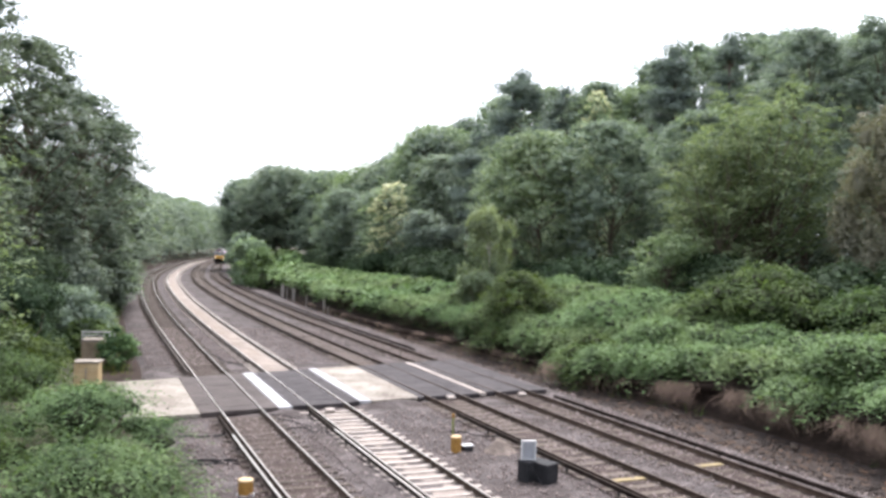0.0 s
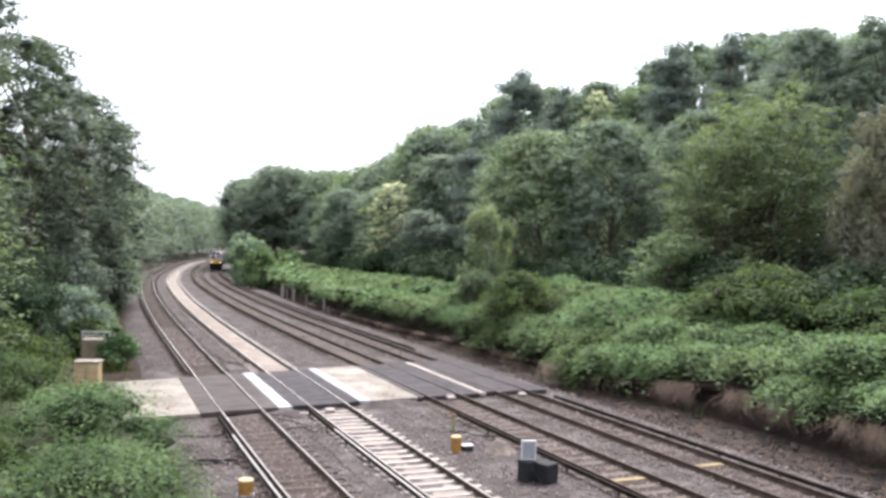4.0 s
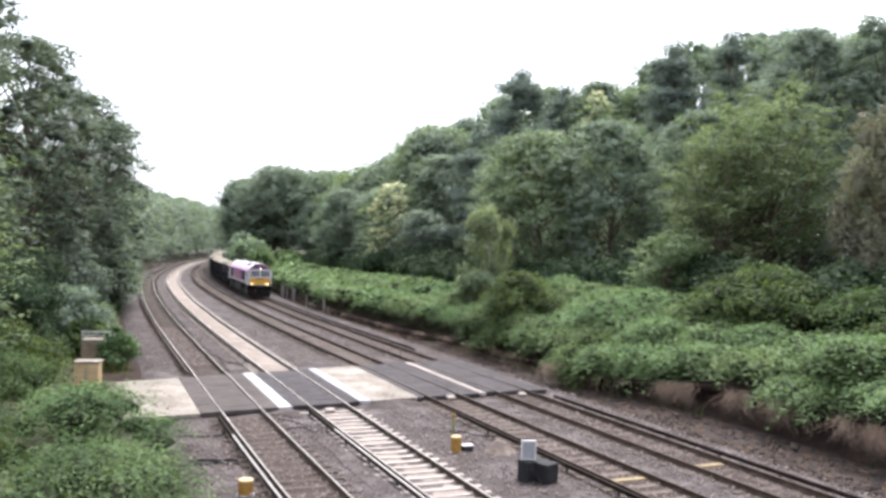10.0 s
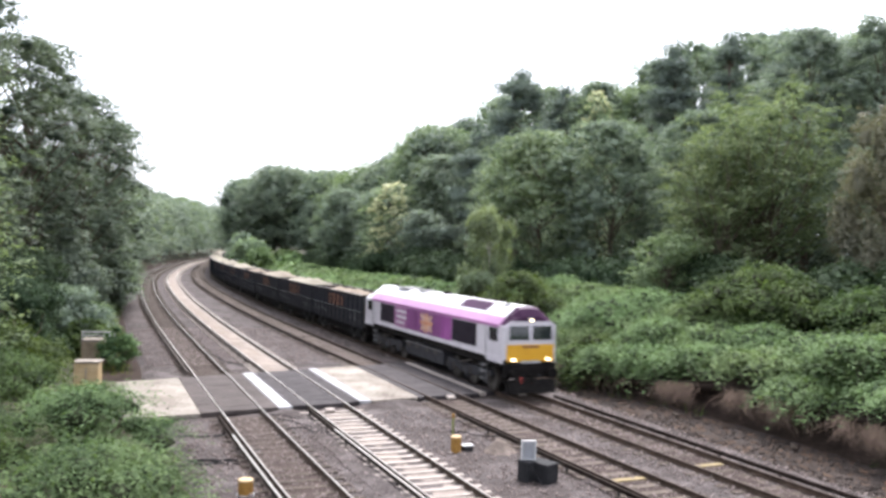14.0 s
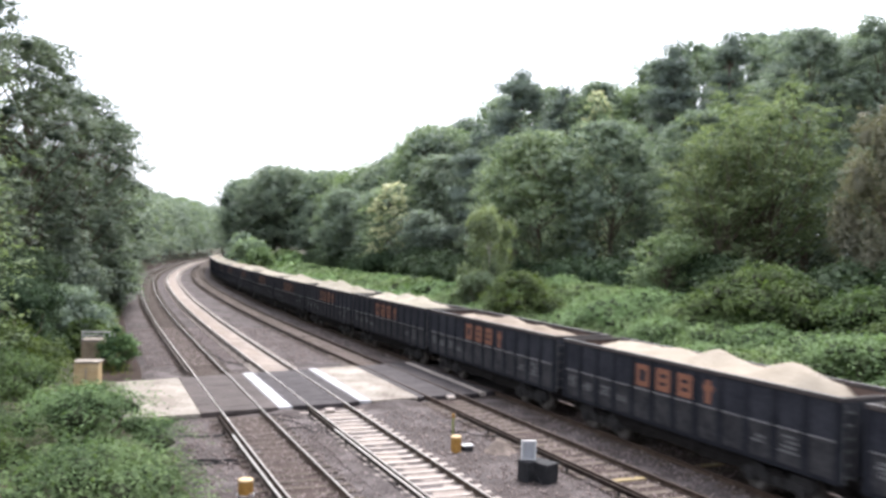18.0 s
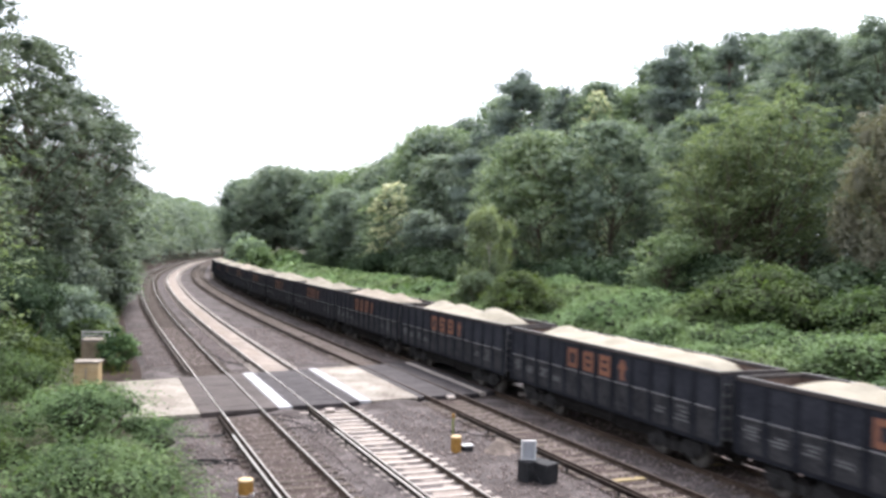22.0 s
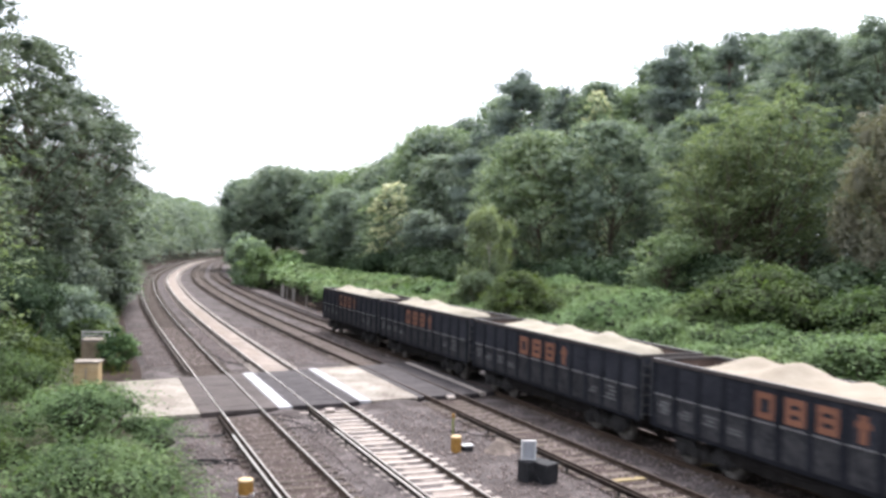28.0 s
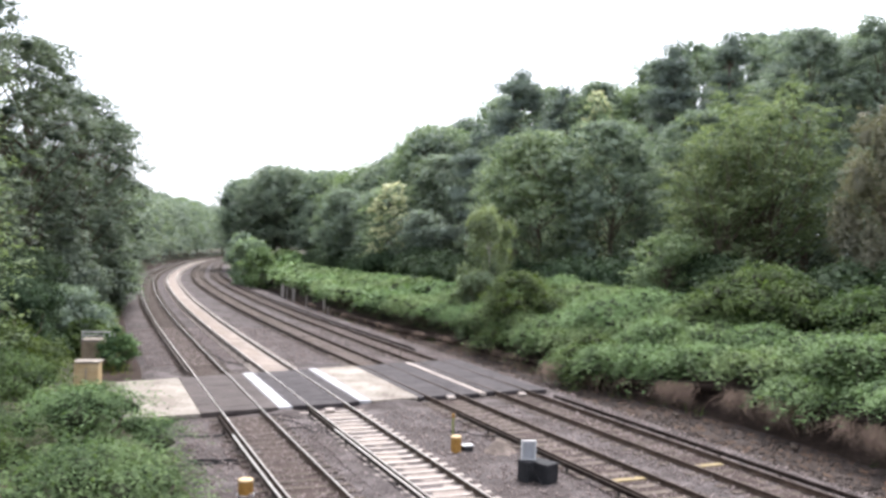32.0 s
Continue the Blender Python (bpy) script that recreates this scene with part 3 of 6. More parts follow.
# ---- level crossing: rubber panels, white strips, concrete aprons ----
crossing = tagged(new("level_crossing"), "level crossing of dark rubber panels with white strips and pale concrete aprons",
                  "level crossing", kind="structure")
SK, FAN = 0.13, 0.26


def near_edge(o):
    return min(12.1 + SK * (o + 1.5), 13.9)


def far_edge(o):
    return 20.5 + FAN * (o + 1.5)


edge_rng = np.random.default_rng(81)


def panel_row(o0, o1, count, z, mat, name, label="", gap=0.012, ragged=0.14):
    """Slabs laid end to end along the rails between the crossing's two edges."""
    for i in range(count):
        cs = []
        for o, lo in ((o0, True), (o1, True), (o1, False), (o0, False)):
            a, b = near_edge(o), far_edge(o)
            u = (i if lo else i + 1) / count
            cs.append((a + (b - a) * u + (gap if lo else -gap), o))
        if i == 0:
            cs[0] = (cs[0][0] + abs(edge_rng.normal()) * ragged, o0)
            cs[1] = (cs[1][0] + abs(edge_rng.normal()) * ragged, o1)
        dz = z + rng.normal() * 0.003
        top = [at(s, o, dz) for s, o in cs]
        low = [q - np.array((0, 0, 0.16)) for q in top]
        g = Geo().take(top + low, [(0, 1, 2, 3), (7, 6, 5, 4), (0, 4, 5, 1), (1, 5, 6, 2), (2, 6, 7, 3), (3, 7, 4, 0)])
        part(name, g, mat, crossing, label, 0.010)


F = GAUGE + 0.045
c3, c4 = float(offset(2, np.array(18.5))), float(offset(3, np.array(18.5)))
for c, lo, hi in ((0.0, -1.5, 1.44), (3.431, 2.02, 4.86), (c3, 7.56, 10.52), (c4, 10.98, 13.95)):
    pad = M_RUBBER if c > 3 else M_WORNPAD
    panel_row(lo, c - F, 5, -0.012, pad, "rubber_panel")
    panel_row(c - F + 0.12, c + F - 0.12, 9, -0.012, pad, "rubber_panel")
    panel_row(c + F, hi, 5, -0.012, pad, "rubber_panel")
panel_row(1.46, 2.00, 3, -0.004, M_WHITE, "white_strip", "white painted strip")
panel_row(4.88, 5.34, 3, -0.004, M_WHITE, "white_strip", "white painted strip")
panel_row(10.58, 10.88, 3, -0.004, M_CONC, "pale_strip", "worn pale strip")
panel_row(5.36, 7.54, 4, -0.014, M_APRON, "apron_slab", "pale stained concrete slab")
panel_row(-4.6, -1.52, 4, -0.02, M_APRON, "apron_slab", "pale stained concrete slab")
for s, o in ((11.95, 3.30), (13.4, 9.0), (13.45, 12.45)):
    p = at(s, o, -0.075)
    g = Geo().box(p, (0.36, 0.22, 0.11), Matrix.Rotation(-heading(s), 3, "Z") @ Matrix.Rotation(0.3, 3, "X"))
    part("end_ramp", g, M_CONC, crossing, "white painted sloping end ramp", 0.02)


# ---- trackside equipment ----
def stump(x, y, z, r, h):
    t = new("marker_stump")
    t.matrix_basis = pose(x, y, z)
    tagged(t, "short rusty ochre cylindrical marker post with a cream cap", "marker post", "marker posts")
    part("post", Geo().tube((0, 0, -0.2), (0, 0, h), r, r * 0.97, 20), M_YELLOW, t, "ochre painted tube", smooth=False)
    part("cap", Geo().tube((0, 0, h), (0, 0, h + 0.05), r * 1.04, r * 0.98, 20), M_BEIGE, t, "cream domed cap", 0.012)
    part("band", Geo().tube((0, 0, h * 0.38), (0, 0, h * 0.5), r * 1.02, r * 1.02, 20), M_YELLOW, t, "worn band")
    part("base_flange", Geo().tube((0, 0, -0.03), (0, 0, 0.03), r * 1.25, r * 1.2, 16), M_STEEL, t)
    return t


stump(-4.98, 22.7, -0.22, 0.20, 0.37)
stump(0.62, 27.9, -0.22, 0.17, 0.50)

junction = new("junction_box")
junction.matrix_basis = pose(0.98, 28.15, -0.22, 0, 0, 20)
tagged(junction, "small dark trackside junction box with a white lid", "junction box")
part("body", Geo().box((0, 0, 0.09), (0.34, 0.26, 0.20)), M_BLACK, junction, "dark blue-black case", 0.015)
part("lid", Geo().box((0, 0, 0.21), (0.38, 0.30, 0.04)), M_FRAME, junction, "white lid", 0.012)

stake = new("marker_stake")
stake.matrix_basis = pose(0.55, 30.4, -0.22)
tagged(stake, "thin weathered yellow-green marker stake in the ballast", "stake")
part("shaft", Geo().box((0, 0, 0.28), (0.07, 0.05, 0.72)), L_GRASS, stake, "", 0.008)
part("top", Geo().box((0, 0, 0.70), (0.10, 0.07, 0.14)), M_YELLOW, stake, "yellow painted top", 0.008)

unit = new("equipment_box")
unit.matrix_basis = pose(2.96, 24.80, -0.22, 0, 0, 42)
tagged(unit, "black trackside equipment boxes carrying a grey panel in a white frame", "equipment box")
part("case", Geo().box((0.12, 0.0, 0.27), (0.50, 0.80, 0.54)), M_BLACK, unit, "black plastic case", 0.02)
part("case", Geo().box((-0.30, 0.24, 0.30), (0.30, 0.42, 0.56)), M_BLACK, unit, "black plastic case", 0.02)
part("lid", Geo().box((0.12, 0.0, 0.56), (0.54, 0.84, 0.04)), M_BLACK, unit, "", 0.012)
part("lid", Geo().box((-0.30, 0.24, 0.60), (0.34, 0.46, 0.04)), M_BLACK, unit, "", 0.012)
stand = Matrix.Rotation(radians(-38), 3, "Z")
mid = Vector((-0.16, 0.30, 0.88))
part("panel", Geo().box(mid, (0.36, 0.06, 0.48), stand), M_CASE, unit, "grey flat panel", 0.006)
fr = Geo()
for dx in (-0.195, 0.195):
    fr.box(mid + stand @ Vector((dx, -0.01, 0)), (0.04, 0.09, 0.56), stand)
for dz in (-0.26, 0.26):
    fr.box(mid + stand @ Vector((0, -0.01, dz)), (0.36, 0.09, 0.04), stand)
part("panel_frame", fr, M_FRAME, unit, "white enamelled frame")
part("strut", Geo().path([(-0.05, 0.40, 0.85), (0.10, 0.30, 0.58)], 0.018), M_STEEL, unit)
part("cable", Geo().path([(-0.40, 0.02, 0.5), (-0.34, -0.12, 0.35), (-0.26, -0.25, 0.15), (-0.30, -0.4, 0.02)], 0.018), M_BLACK, unit, "black cable")

heap = new("gravel_heap")
tagged(heap, "low heap of grey-brown gravel beside the marker stump", "gravel heap")
hx, hy = np.meshgrid(np.linspace(-1.1, 1.1, 25), np.linspace(-1.1, 1.1, 25), indexing="ij")
hz = 0.32 * np.exp(-((hx / 0.55) ** 2 + (hy / 0.42) ** 2)) - 0.06
hz += np.array([noise.noise((u * 4, v * 4, 7.0)) for u, v in zip(hx.ravel(), hy.ravel())]).reshape(hx.shape) * 0.05
pile = new("gravel", grid("gravel", np.stack([hx * 0.8, hy * 0.8, hz * 1.7], -1), M_HEAP))
pile.parent = heap
heap.matrix_basis = pose(2.05, 28.1, -0.20, 0, 0, 25)

cabinet = new("relay_cabinet")
cabinet.matrix_basis = pose(-15.62, 38.35, -0.40, 0, 0, 8) @ Matrix.Diagonal((0.9, 1.0, 0.92, 1.0))
tagged(cabinet, "cream-yellow relay cabinet with slatted front beside the crossing", "cabinet")
part("body", Geo().box((0, 0.35, 0.62), (1.16, 0.70, 1.14)), M_BEIGE, cabinet, "", 0.02)
part("roof", Geo().box((0, 0.33, 1.24), (1.28, 0.86, 0.09)), M_APRON, cabinet, "pale overhanging roof", 0.02)
part("plinth", Geo().box((0, 0.35, 0.0), (1.22, 0.74, 0.14)), M_POST, cabinet, "concrete plinth", 0.01)
for i in range(7):
    part("slat", Geo().box((0, -0.015, 0.18 + i * 0.145), (1.10, 0.03, 0.11), Matrix.Rotation(-0.12, 3, "X")), M_BEIGE, cabinet)
part("lock_bar", Geo().box((0.0, -0.05, 0.62), (0.04, 0.03, 0.7)), M_STEEL, cabinet, "steel lock bar", 0.005)

store = new("access_platform")
store.matrix_basis = pose(-17.75, 45.0, -0.55, 0, 0, 10)
tagged(store, "tan access platform with a grey pipe handrail, half overgrown", "platform")
part("deck", Geo().box((0, 0, 1.46), (1.5, 1.2, 0.10)), M_APRON, store, "tan concrete deck", 0.015)
part("side_wall", Geo().box((0, -0.55, 0.70), (1.4, 0.12, 1.40)), M_TANWALL, store, "tan side wall", 0.01)
part("side_wall", Geo().box((0.66, 0.06, 0.70), (0.12, 1.05, 1.40)), M_TANWALL, store, "tan side wall", 0.01)
for i, z in enumerate((1.92, 1.74)):
    part("handrail", Geo().path([(-0.7, -0.55, z), (0.82 - i * 0.1, -0.55, z), (0.92 - i * 0.1, -0.55, z - 0.08), (0.92 - i * 0.1, -0.55, 0.2)], 0.045, 8), M_STEEL, store, "grey pipe handrail")
part("rail_post", Geo().tube((-0.66, -0.55, 1.4), (-0.66, -0.55, 1.92), 0.04, 0.04, 8), M_STEEL, store)

for s, o, h in ((79.5, 15.0, 1.7), (107, 15.0, 1.5), (57.8, 14.9, 0.9), (59.5, 14.9, 1.5), (69, 15.2, 1.3), (125, 14.4, 1.4)):
    f = new("fence_post")
    q = at(s, o, -0.4)
    f.matrix_basis = pose(q[0], q[1], q[2], 0, rng.normal() * 2, -math.degrees(heading(s)))
    tagged(f, "grey weathered concrete fence post at the hedge foot", "fence post", "fence posts")
    part("shaft", Geo().loft([[(-w, -w, z), (w, -w, z), (w, w, z), (-w, w, z)] for z, w in ((-0.3, 0.085), (h - 0.06, 0.07), (h, 0.04))]), M_POST, f)
    part("wire_staple", Geo().box((0, -0.1, h * 0.7), (0.10, 0.02, 0.03)), M_STEEL, f)
for s, o, w in ((84.5, 15.3, 2.2), (77, 15.3, 1.6)):
    f = new("sheet_fence")
    q = at(s, o, -0.4)
    f.matrix_basis = pose(q[0], q[1], q[2], 0, 0, -math.degrees(heading(s)) - 90)
    tagged(f, "short grey sheet fence beside the hedge foot", "fence", "sheet fences")
    part("sheet", Geo().box((0, 0, 0.85), (w, 0.04, 1.5)), M_POST, f)
    part("rail", Geo().box((0, 0.05, 1.45), (w, 0.06, 0.08)), M_POST, f)
    part("rail", Geo().box((0, 0.05, 0.3), (w, 0.06, 0.08)), M_POST, f)


def lineside_cable(pts, r=0.022):
    c = new("cable", Geo().path([tuple(at(s, o, z)) for s, o, z in pts], r, 6).mesh("cable", M_BLACK))
    return tagged(c, "black lineside cable lying loose on the ballast", "cable", "lineside cables")


def wavy(s0, o0, s1, o1, n, amp, seed):
    r = np.random.default_rng(seed)
    return [(s0 + (s1 - s0) * i / n + r.normal() * amp, o0 + (o1 - o0) * i / n + r.normal() * amp, -0.16) for i in range(n + 1)]


lineside_cable(wavy(11.5, 1.1, 8.6, 2.35, 7, 0.12, 1))
lineside_cable(wavy(9.9, 1.2, 8.2, 2.3, 6, 0.12, 2))
lineside_cable(wavy(11.8, 1.3, 10.6, 2.5, 6, 0.10, 3))
lineside_cable(wavy(9.2, -2.6, 9.0, -1.2, 5, 0.05, 4), 0.03)
lineside_cable(wavy(6.0, -2.6, 5.6, -1.2, 5, 0.05, 5), 0.04)
lineside_cable(wavy(5.6, -2.6, 5.2, -1.2, 5, 0.05, 6), 0.03)
lineside_cable(wavy(27, 1.2, 25.2, 2.2, 8, 0.12, 7))
lineside_cable(wavy(31, 1.1, 25.4, 1.4, 9, 0.12, 8))
lineside_cable(wavy(7.8, 6.5, 6.2, 7.9, 8, 0.15, 9))


# ---- loose stones and litter ----
def stones(name, count, s0, s1, o0, o1, z, lo, hi, mat, label, category, seed):
    r = np.random.default_rng(seed)
    s, o = r.uniform(s0, s1, count), r.uniform(o0, o1, count)
    keep = ((s < 11.6) | (s > 25.5) | (o > 14.6)) & (abs(o - 3.43) > 0.95)
    s, o = s[keep], o[keep]
    n = len(s)
    c = at(s, o, z)
    size = (lo + (hi - lo) * r.random(n) ** 2)[:, None, None]
    base = np.array([[1, 0, -0.3], [-0.5, 0.87, -0.3], [-0.5, -0.87, -0.3], [0.1, 0.1, 0.8]])
    v = c[:, None] + (base + r.normal(size=(n, 4, 3)) * 0.28) * size
    f = (np.arange(n)[:, None, None] * 4 + np.array([[0, 1, 3], [1, 2, 3], [2, 0, 3], [0, 2, 1]])).reshape(-1, 3)
    return tagged(new(name, quads(name, v.reshape(-1, 3), f, mat)), label, category, kind="stuff")


M_STONE = material("loose_stone", (0.0268, 0.0207, 0.0196), (0.287, 0.2363, 0.2248), 9.0, 0.9, bump=0.2, spread=0.3)
stones("loose_ballast", 30000, -12, 45, -2.6, 15.0, -0.175, 0.03, 0.075, M_STONE, "loose angular ballast stones", "ballast", 3)
stones("litter", 9000, -12, 42, 14.8, 18.2, -0.31, 0.02, 0.085, M_SHARD, "stones and litter beside the track", "litter", 5)
for i, (s, o, ln, turn) in enumerate(((2.6, 17.6, 1.0, 70), (8.5, 17.0, 0.8, 85), (9.0, 7.2, 1.0, 20), (7.6, 6.9, 0.8, 60))):
    q = at(s, o, -0.27)
    t = new("timber_offcut", Geo().box((0, 0, 0), (ln, 0.18, 0.09)).mesh("timber_offcut", M_WOOD, 0.015))
    t.matrix_basis = pose(q[0], q[1], q[2] + 0.02, rng.normal() * 5, rng.normal() * 4, turn)
    tagged(t, "dark weathered timber offcut lying on the ballast", "timber", "timber offcuts")


# ---- the freight train ----
PITCH, BODY = 13.176, 12.5
RIM, SILL, LEDGE = 3.10, 1.06, 2.00
HALF = 1.30


def wheelset(parent, y, x, r, w=0.13):
    """One axle with two wheels; turns about its axle."""
    ax = new("wheelset", Geo().tube((-x, 0, 0), (x, 0, 0), 0.085, 0.085, 10).mesh("axle", M_WHEEL))
    ax.parent = parent
    ax.matrix_basis = pose(0, y, r)
    for sx in (-1, 1):
        g = Geo()
        g.tube((sx * (x - w / 2), 0, 0), (sx * (x + w / 2), 0, 0), r, r - 0.008, 22)
        g.tube((sx * (x - w / 2 - 0.03), 0, 0), (sx * (x - w / 2), 0, 0), r + 0.028, r + 0.028, 22)
        part("wheel", g, M_WHEEL, ax)
        g = Geo()
        for i in range(5):
            t = i * 2 * math.pi / 5
            g.box((sx * (x + w / 2 + 0.006), 0.55 * r * math.cos(t), 0.55 * r * math.sin(t)), (0.02, 0.10, 0.10), Matrix.Rotation(t, 3, "X"))
        g.tube((sx * (x + w / 2 - 0.01), 0, 0), (sx * (x + w / 2 + 0.012), 0, 0), r * 0.93, r * 0.90, 22)
        part("wheel_face", g, M_TREAD if sx else M_WHEEL, ax, "scoured wheel face")
    return ax


def wagon_bogie(parent, y):
    b = new("bogie")
    b.parent = parent
    b.matrix_basis = pose(0, y, 0)
    for sx in (-1, 1):
        g = Geo()
        prof = [(-1.35, 0.62), (-1.25, 0.82), (-0.5, 0.82), (-0.35, 0.62), (0.35, 0.62), (0.5, 0.82), (1.25, 0.82), (1.35, 0.62),
                (1.25, 0.42), (0.8, 0.50), (0.55, 0.34), (-0.55, 0.34), (-0.8, 0.50), (-1.25, 0.42)]
        g.loft([[(sx * x, yy, z) for yy, z in prof] for x in (0.93, 1.07)])
        part("side_frame", g, M_WBOGIE, b, "", 0.01)
        for yy in (-0.9, 0.9):
            g = Geo().box((sx * 1.06, yy, 0.47), (0.16, 0.34, 0.34)).tube((sx * 1.10, yy, 0.46), (sx * 1.18, yy, 0.46), 0.11, 0.10, 12)
            part("axle_box", g, M_WBOGIE, b, "", 0.01)
        for yy in (-0.20, 0.20):
            part("spring", Geo().tube((sx * 1.02, yy, 0.38), (sx * 1.02, yy, 0.68), 0.085, 0.085, 10), M_BOGIE, b)
        part("brake_block", Geo().box((sx * 0.76, -0.42, 0.5), (0.10, 0.10, 0.34)).box((sx * 0.76, 0.42, 0.5), (0.10, 0.10, 0.34)), M_BOGIE, b)
    part("bolster", Geo().box((0, 0, 0.66), (2.1, 0.42, 0.26)), M_BOGIE, b, "", 0.02)
    # Beams added across the bogie to stop light showing beneath.
    for yy in (-0.42, 0.42):
        part("brake_beam", Geo().box((0, yy, 0.42), (1.5, 0.09, 0.16)), M_BOGIE, b)
    return b


def ring_mark(g, y0, y1, z0, z1, t, x, gap=None):
    """A block outline: four bars in a plane beside the wagon's side."""
    d = 0.012
    g.box((x, (y0 + y1) / 2, z1 - t / 2), (d, y1 - y0, t))
    g.box((x, (y0 + y1) / 2, z0 + t / 2), (d, y1 - y0, t))
    g.box((x, y1 - t / 2, (z0 + z1) / 2), (d, t, z1 - z0 - 2 * t))
    g.box((x, y0 + t / 2, (z0 + z1) / 2), (d, t, z1 - z0 - 2 * t))
    if not gap:
        g.box((x, (y0 + y1) / 2, (z0 + z1) / 2), (d, y1 - y0 - 2 * t, t * 0.8))


def load_mesh(seed, sand, level=0.0):
    """A heap of pale aggregate with three or four humps, thinning out to the wagon's ends."""
    r = np.random.default_rng(seed)
    ny, nx = 74, 15
    y = np.linspace(-BODY / 2 + 0.12, BODY / 2 - 0.12, ny)
    x = np.linspace(-HALF + 0.10, HALF - 0.10, nx)
    a, b = np.meshgrid(y, x, indexing="ij")
    humps = int(r.integers(3, 5))
    first, last = -BODY / 2 + 2.6 + r.random() * 0.6, BODY / 2 - 3.2 - r.random() * 0.8
    top = np.full(a.shape, -9.0)
    for i in range(humps):
        cy = first + (last - first) * i / (humps - 1) + r.normal() * 0.25
        cx = r.normal() * 0.12
        peak = 0.40 + r.normal() * 0.09
        d = np.sqrt((a - cy) ** 2 + ((b - cx) * 1.4) ** 2 + 0.09)
        top = np.maximum(top, peak + 0.04 - d * 0.42)
    run = np.clip(np.minimum(a - first + 1.1, last + 1.3 - a), -3, 1.0)
    top = np.maximum(top, 0.08 + 0.12 * np.minimum(run, 0.6) - 0.17 * np.abs(b)) + np.minimum(run, 0) * 0.62
    nz = np.array([noise.fractal((u * 1.6 + seed * 7.3, w * 1.6, 0.0), 1.0, 2.0, 3) for u, w in zip(a.ravel(), b.ravel())]).reshape(a.shape)
    z = RIM + np.clip(top + level + nz * 0.05, -1.55, 0.7)
    me = grid("load", np.stack([b, a, z], -1), sand)
    return me


def build_wagon():
    w = new("box_wagon")
    mark_rng = np.random.default_rng(55)
    n, pw = 12, BODY / 12
    t = 0.05
    for sx in (-1, 1):
        part("side", Geo().box((sx * (HALF - 0.075), 0, (RIM - 0.04 + LEDGE) / 2), (t, BODY, RIM - 0.04 - LEDGE)), M_HULL, w, "dark navy steel side")
        part("lower_side", Geo().box((sx * (HALF - 0.075), 0, (LEDGE + SILL) / 2), (t, BODY, LEDGE - SILL - 0.004)), M_DUST, w, "dusty dark lower side")
    for sy in (-1, 1):
        part("end", Geo().box((0, sy * (BODY / 2 - t / 2), (RIM + SILL) / 2), (2 * HALF - 0.2, t, RIM - SILL - 0.08)), M_HULL, w, "dark navy steel end")
    part("floor", Geo().box((0, 0, SILL + 0.03), (2 * HALF - 0.2, BODY - 0.1, 0.06)), M_HULL, w)
    for sx in (-1, 1):
        part("lining", Geo().box((sx * (HALF - 0.112), 0, 2.2), (0.016, BODY - 0.12, 1.6)), M_INSIDE, w, "rust-brown inner face")
        part("rim", Geo().box((sx * (HALF - 0.07), 0, RIM - 0.06), (0.15, BODY + 0.04, 0.12)), M_RIM, w, "", 0.012)
        part("rim_edge", Geo().box((sx * (HALF - 0.06), 0, RIM + 0.003), (0.06, BODY, 0.012)), M_WORN, w, "bare worn rim edge")
    for sy in (-1, 1):
        part("lining", Geo().box((0, sy * (BODY / 2 - 0.062), 2.2), (2 * HALF - 0.26, 0.016, 1.6)), M_INSIDE, w, "rust-brown inner face")
        part("rim", Geo().box((0, sy * (BODY / 2 - 0.05), RIM - 0.055), (2 * HALF - 0.30, 0.13, 0.11)), M_RIM, w, "", 0.012)
    for sx in (-1, 1):
        for i in range(n + 1):
            y = -BODY / 2 + 0.06 + i * (BODY - 0.12) / n
            low = SILL if 1 < i < n - 1 else SILL - 0.10
            part("rib", Geo().loft([[(sx * (HALF - 0.06), y - 0.125, z), (sx * (HALF - 0.06), y + 0.125, z), (sx * d, y + 0.08, z), (sx * d, y - 0.08, z)]
                                    for z, d in ((low, HALF - 0.01), (LEDGE - 0.1, HALF + 0.02), (LEDGE, HALF + 0.01), (RIM - 0.12, HALF - 0.01))]), M_RIB, w)
        for i in range(n):
            y = -BODY / 2 + 0.06 + (i + 0.5) * (BODY - 0.12) / n
            part("ledge", Geo().box((sx * (HALF - 0.035), y, LEDGE), (0.05, pw - 0.20, 0.035)), M_WORN, w, "scuffed pale ledge")
        part("sole_bar", Geo().box((sx * (HALF - 0.12), 0, SILL - 0.05), (0.12, BODY - 0.2, 0.16)), M_RIB, w, "", 0.01)
        for i, zz, hh, ww in ((0, 1.58, 0.36, 0.5), (1, 1.52, 0.26, 0.55), (2, 1.56, 0.30, 0.5), (3, 1.46, 0.18, 0.5), (9, 1.5, 0.22, 0.45), (10, 1.56, 0.46, 0.6)):
            y = -BODY / 2 + 0.06 + (i + 0.5) * (BODY - 0.12) / n
            rows = 2 if hh < 0.25 else (3 if hh < 0.34 else 4)
            g = Geo()
            for q in range(rows):
                long = ww * (0.6 + 0.5 * mark_rng.random())
                g.box((sx * (HALF - 0.047), y + mark_rng.normal() * 0.04, zz + 0.04 + hh * ((q + 0.5) / rows - 0.5) * 1.15), (0.008, long, 0.062))
            part("data_panel", g, M_PLATE, w, "rows of smudged pale bars")
    # block marks on the sides in faded orange, where the operator's letters stand
    for sx in (-1, 1):
        for i in range(4):
            k = 4 + i if sx > 0 else 7 - i
            y = -BODY / 2 + 0.06 + (k + 0.5) * (BODY - 0.12) / n
            g = Geo()
            x = sx * (HALF - 0.044)
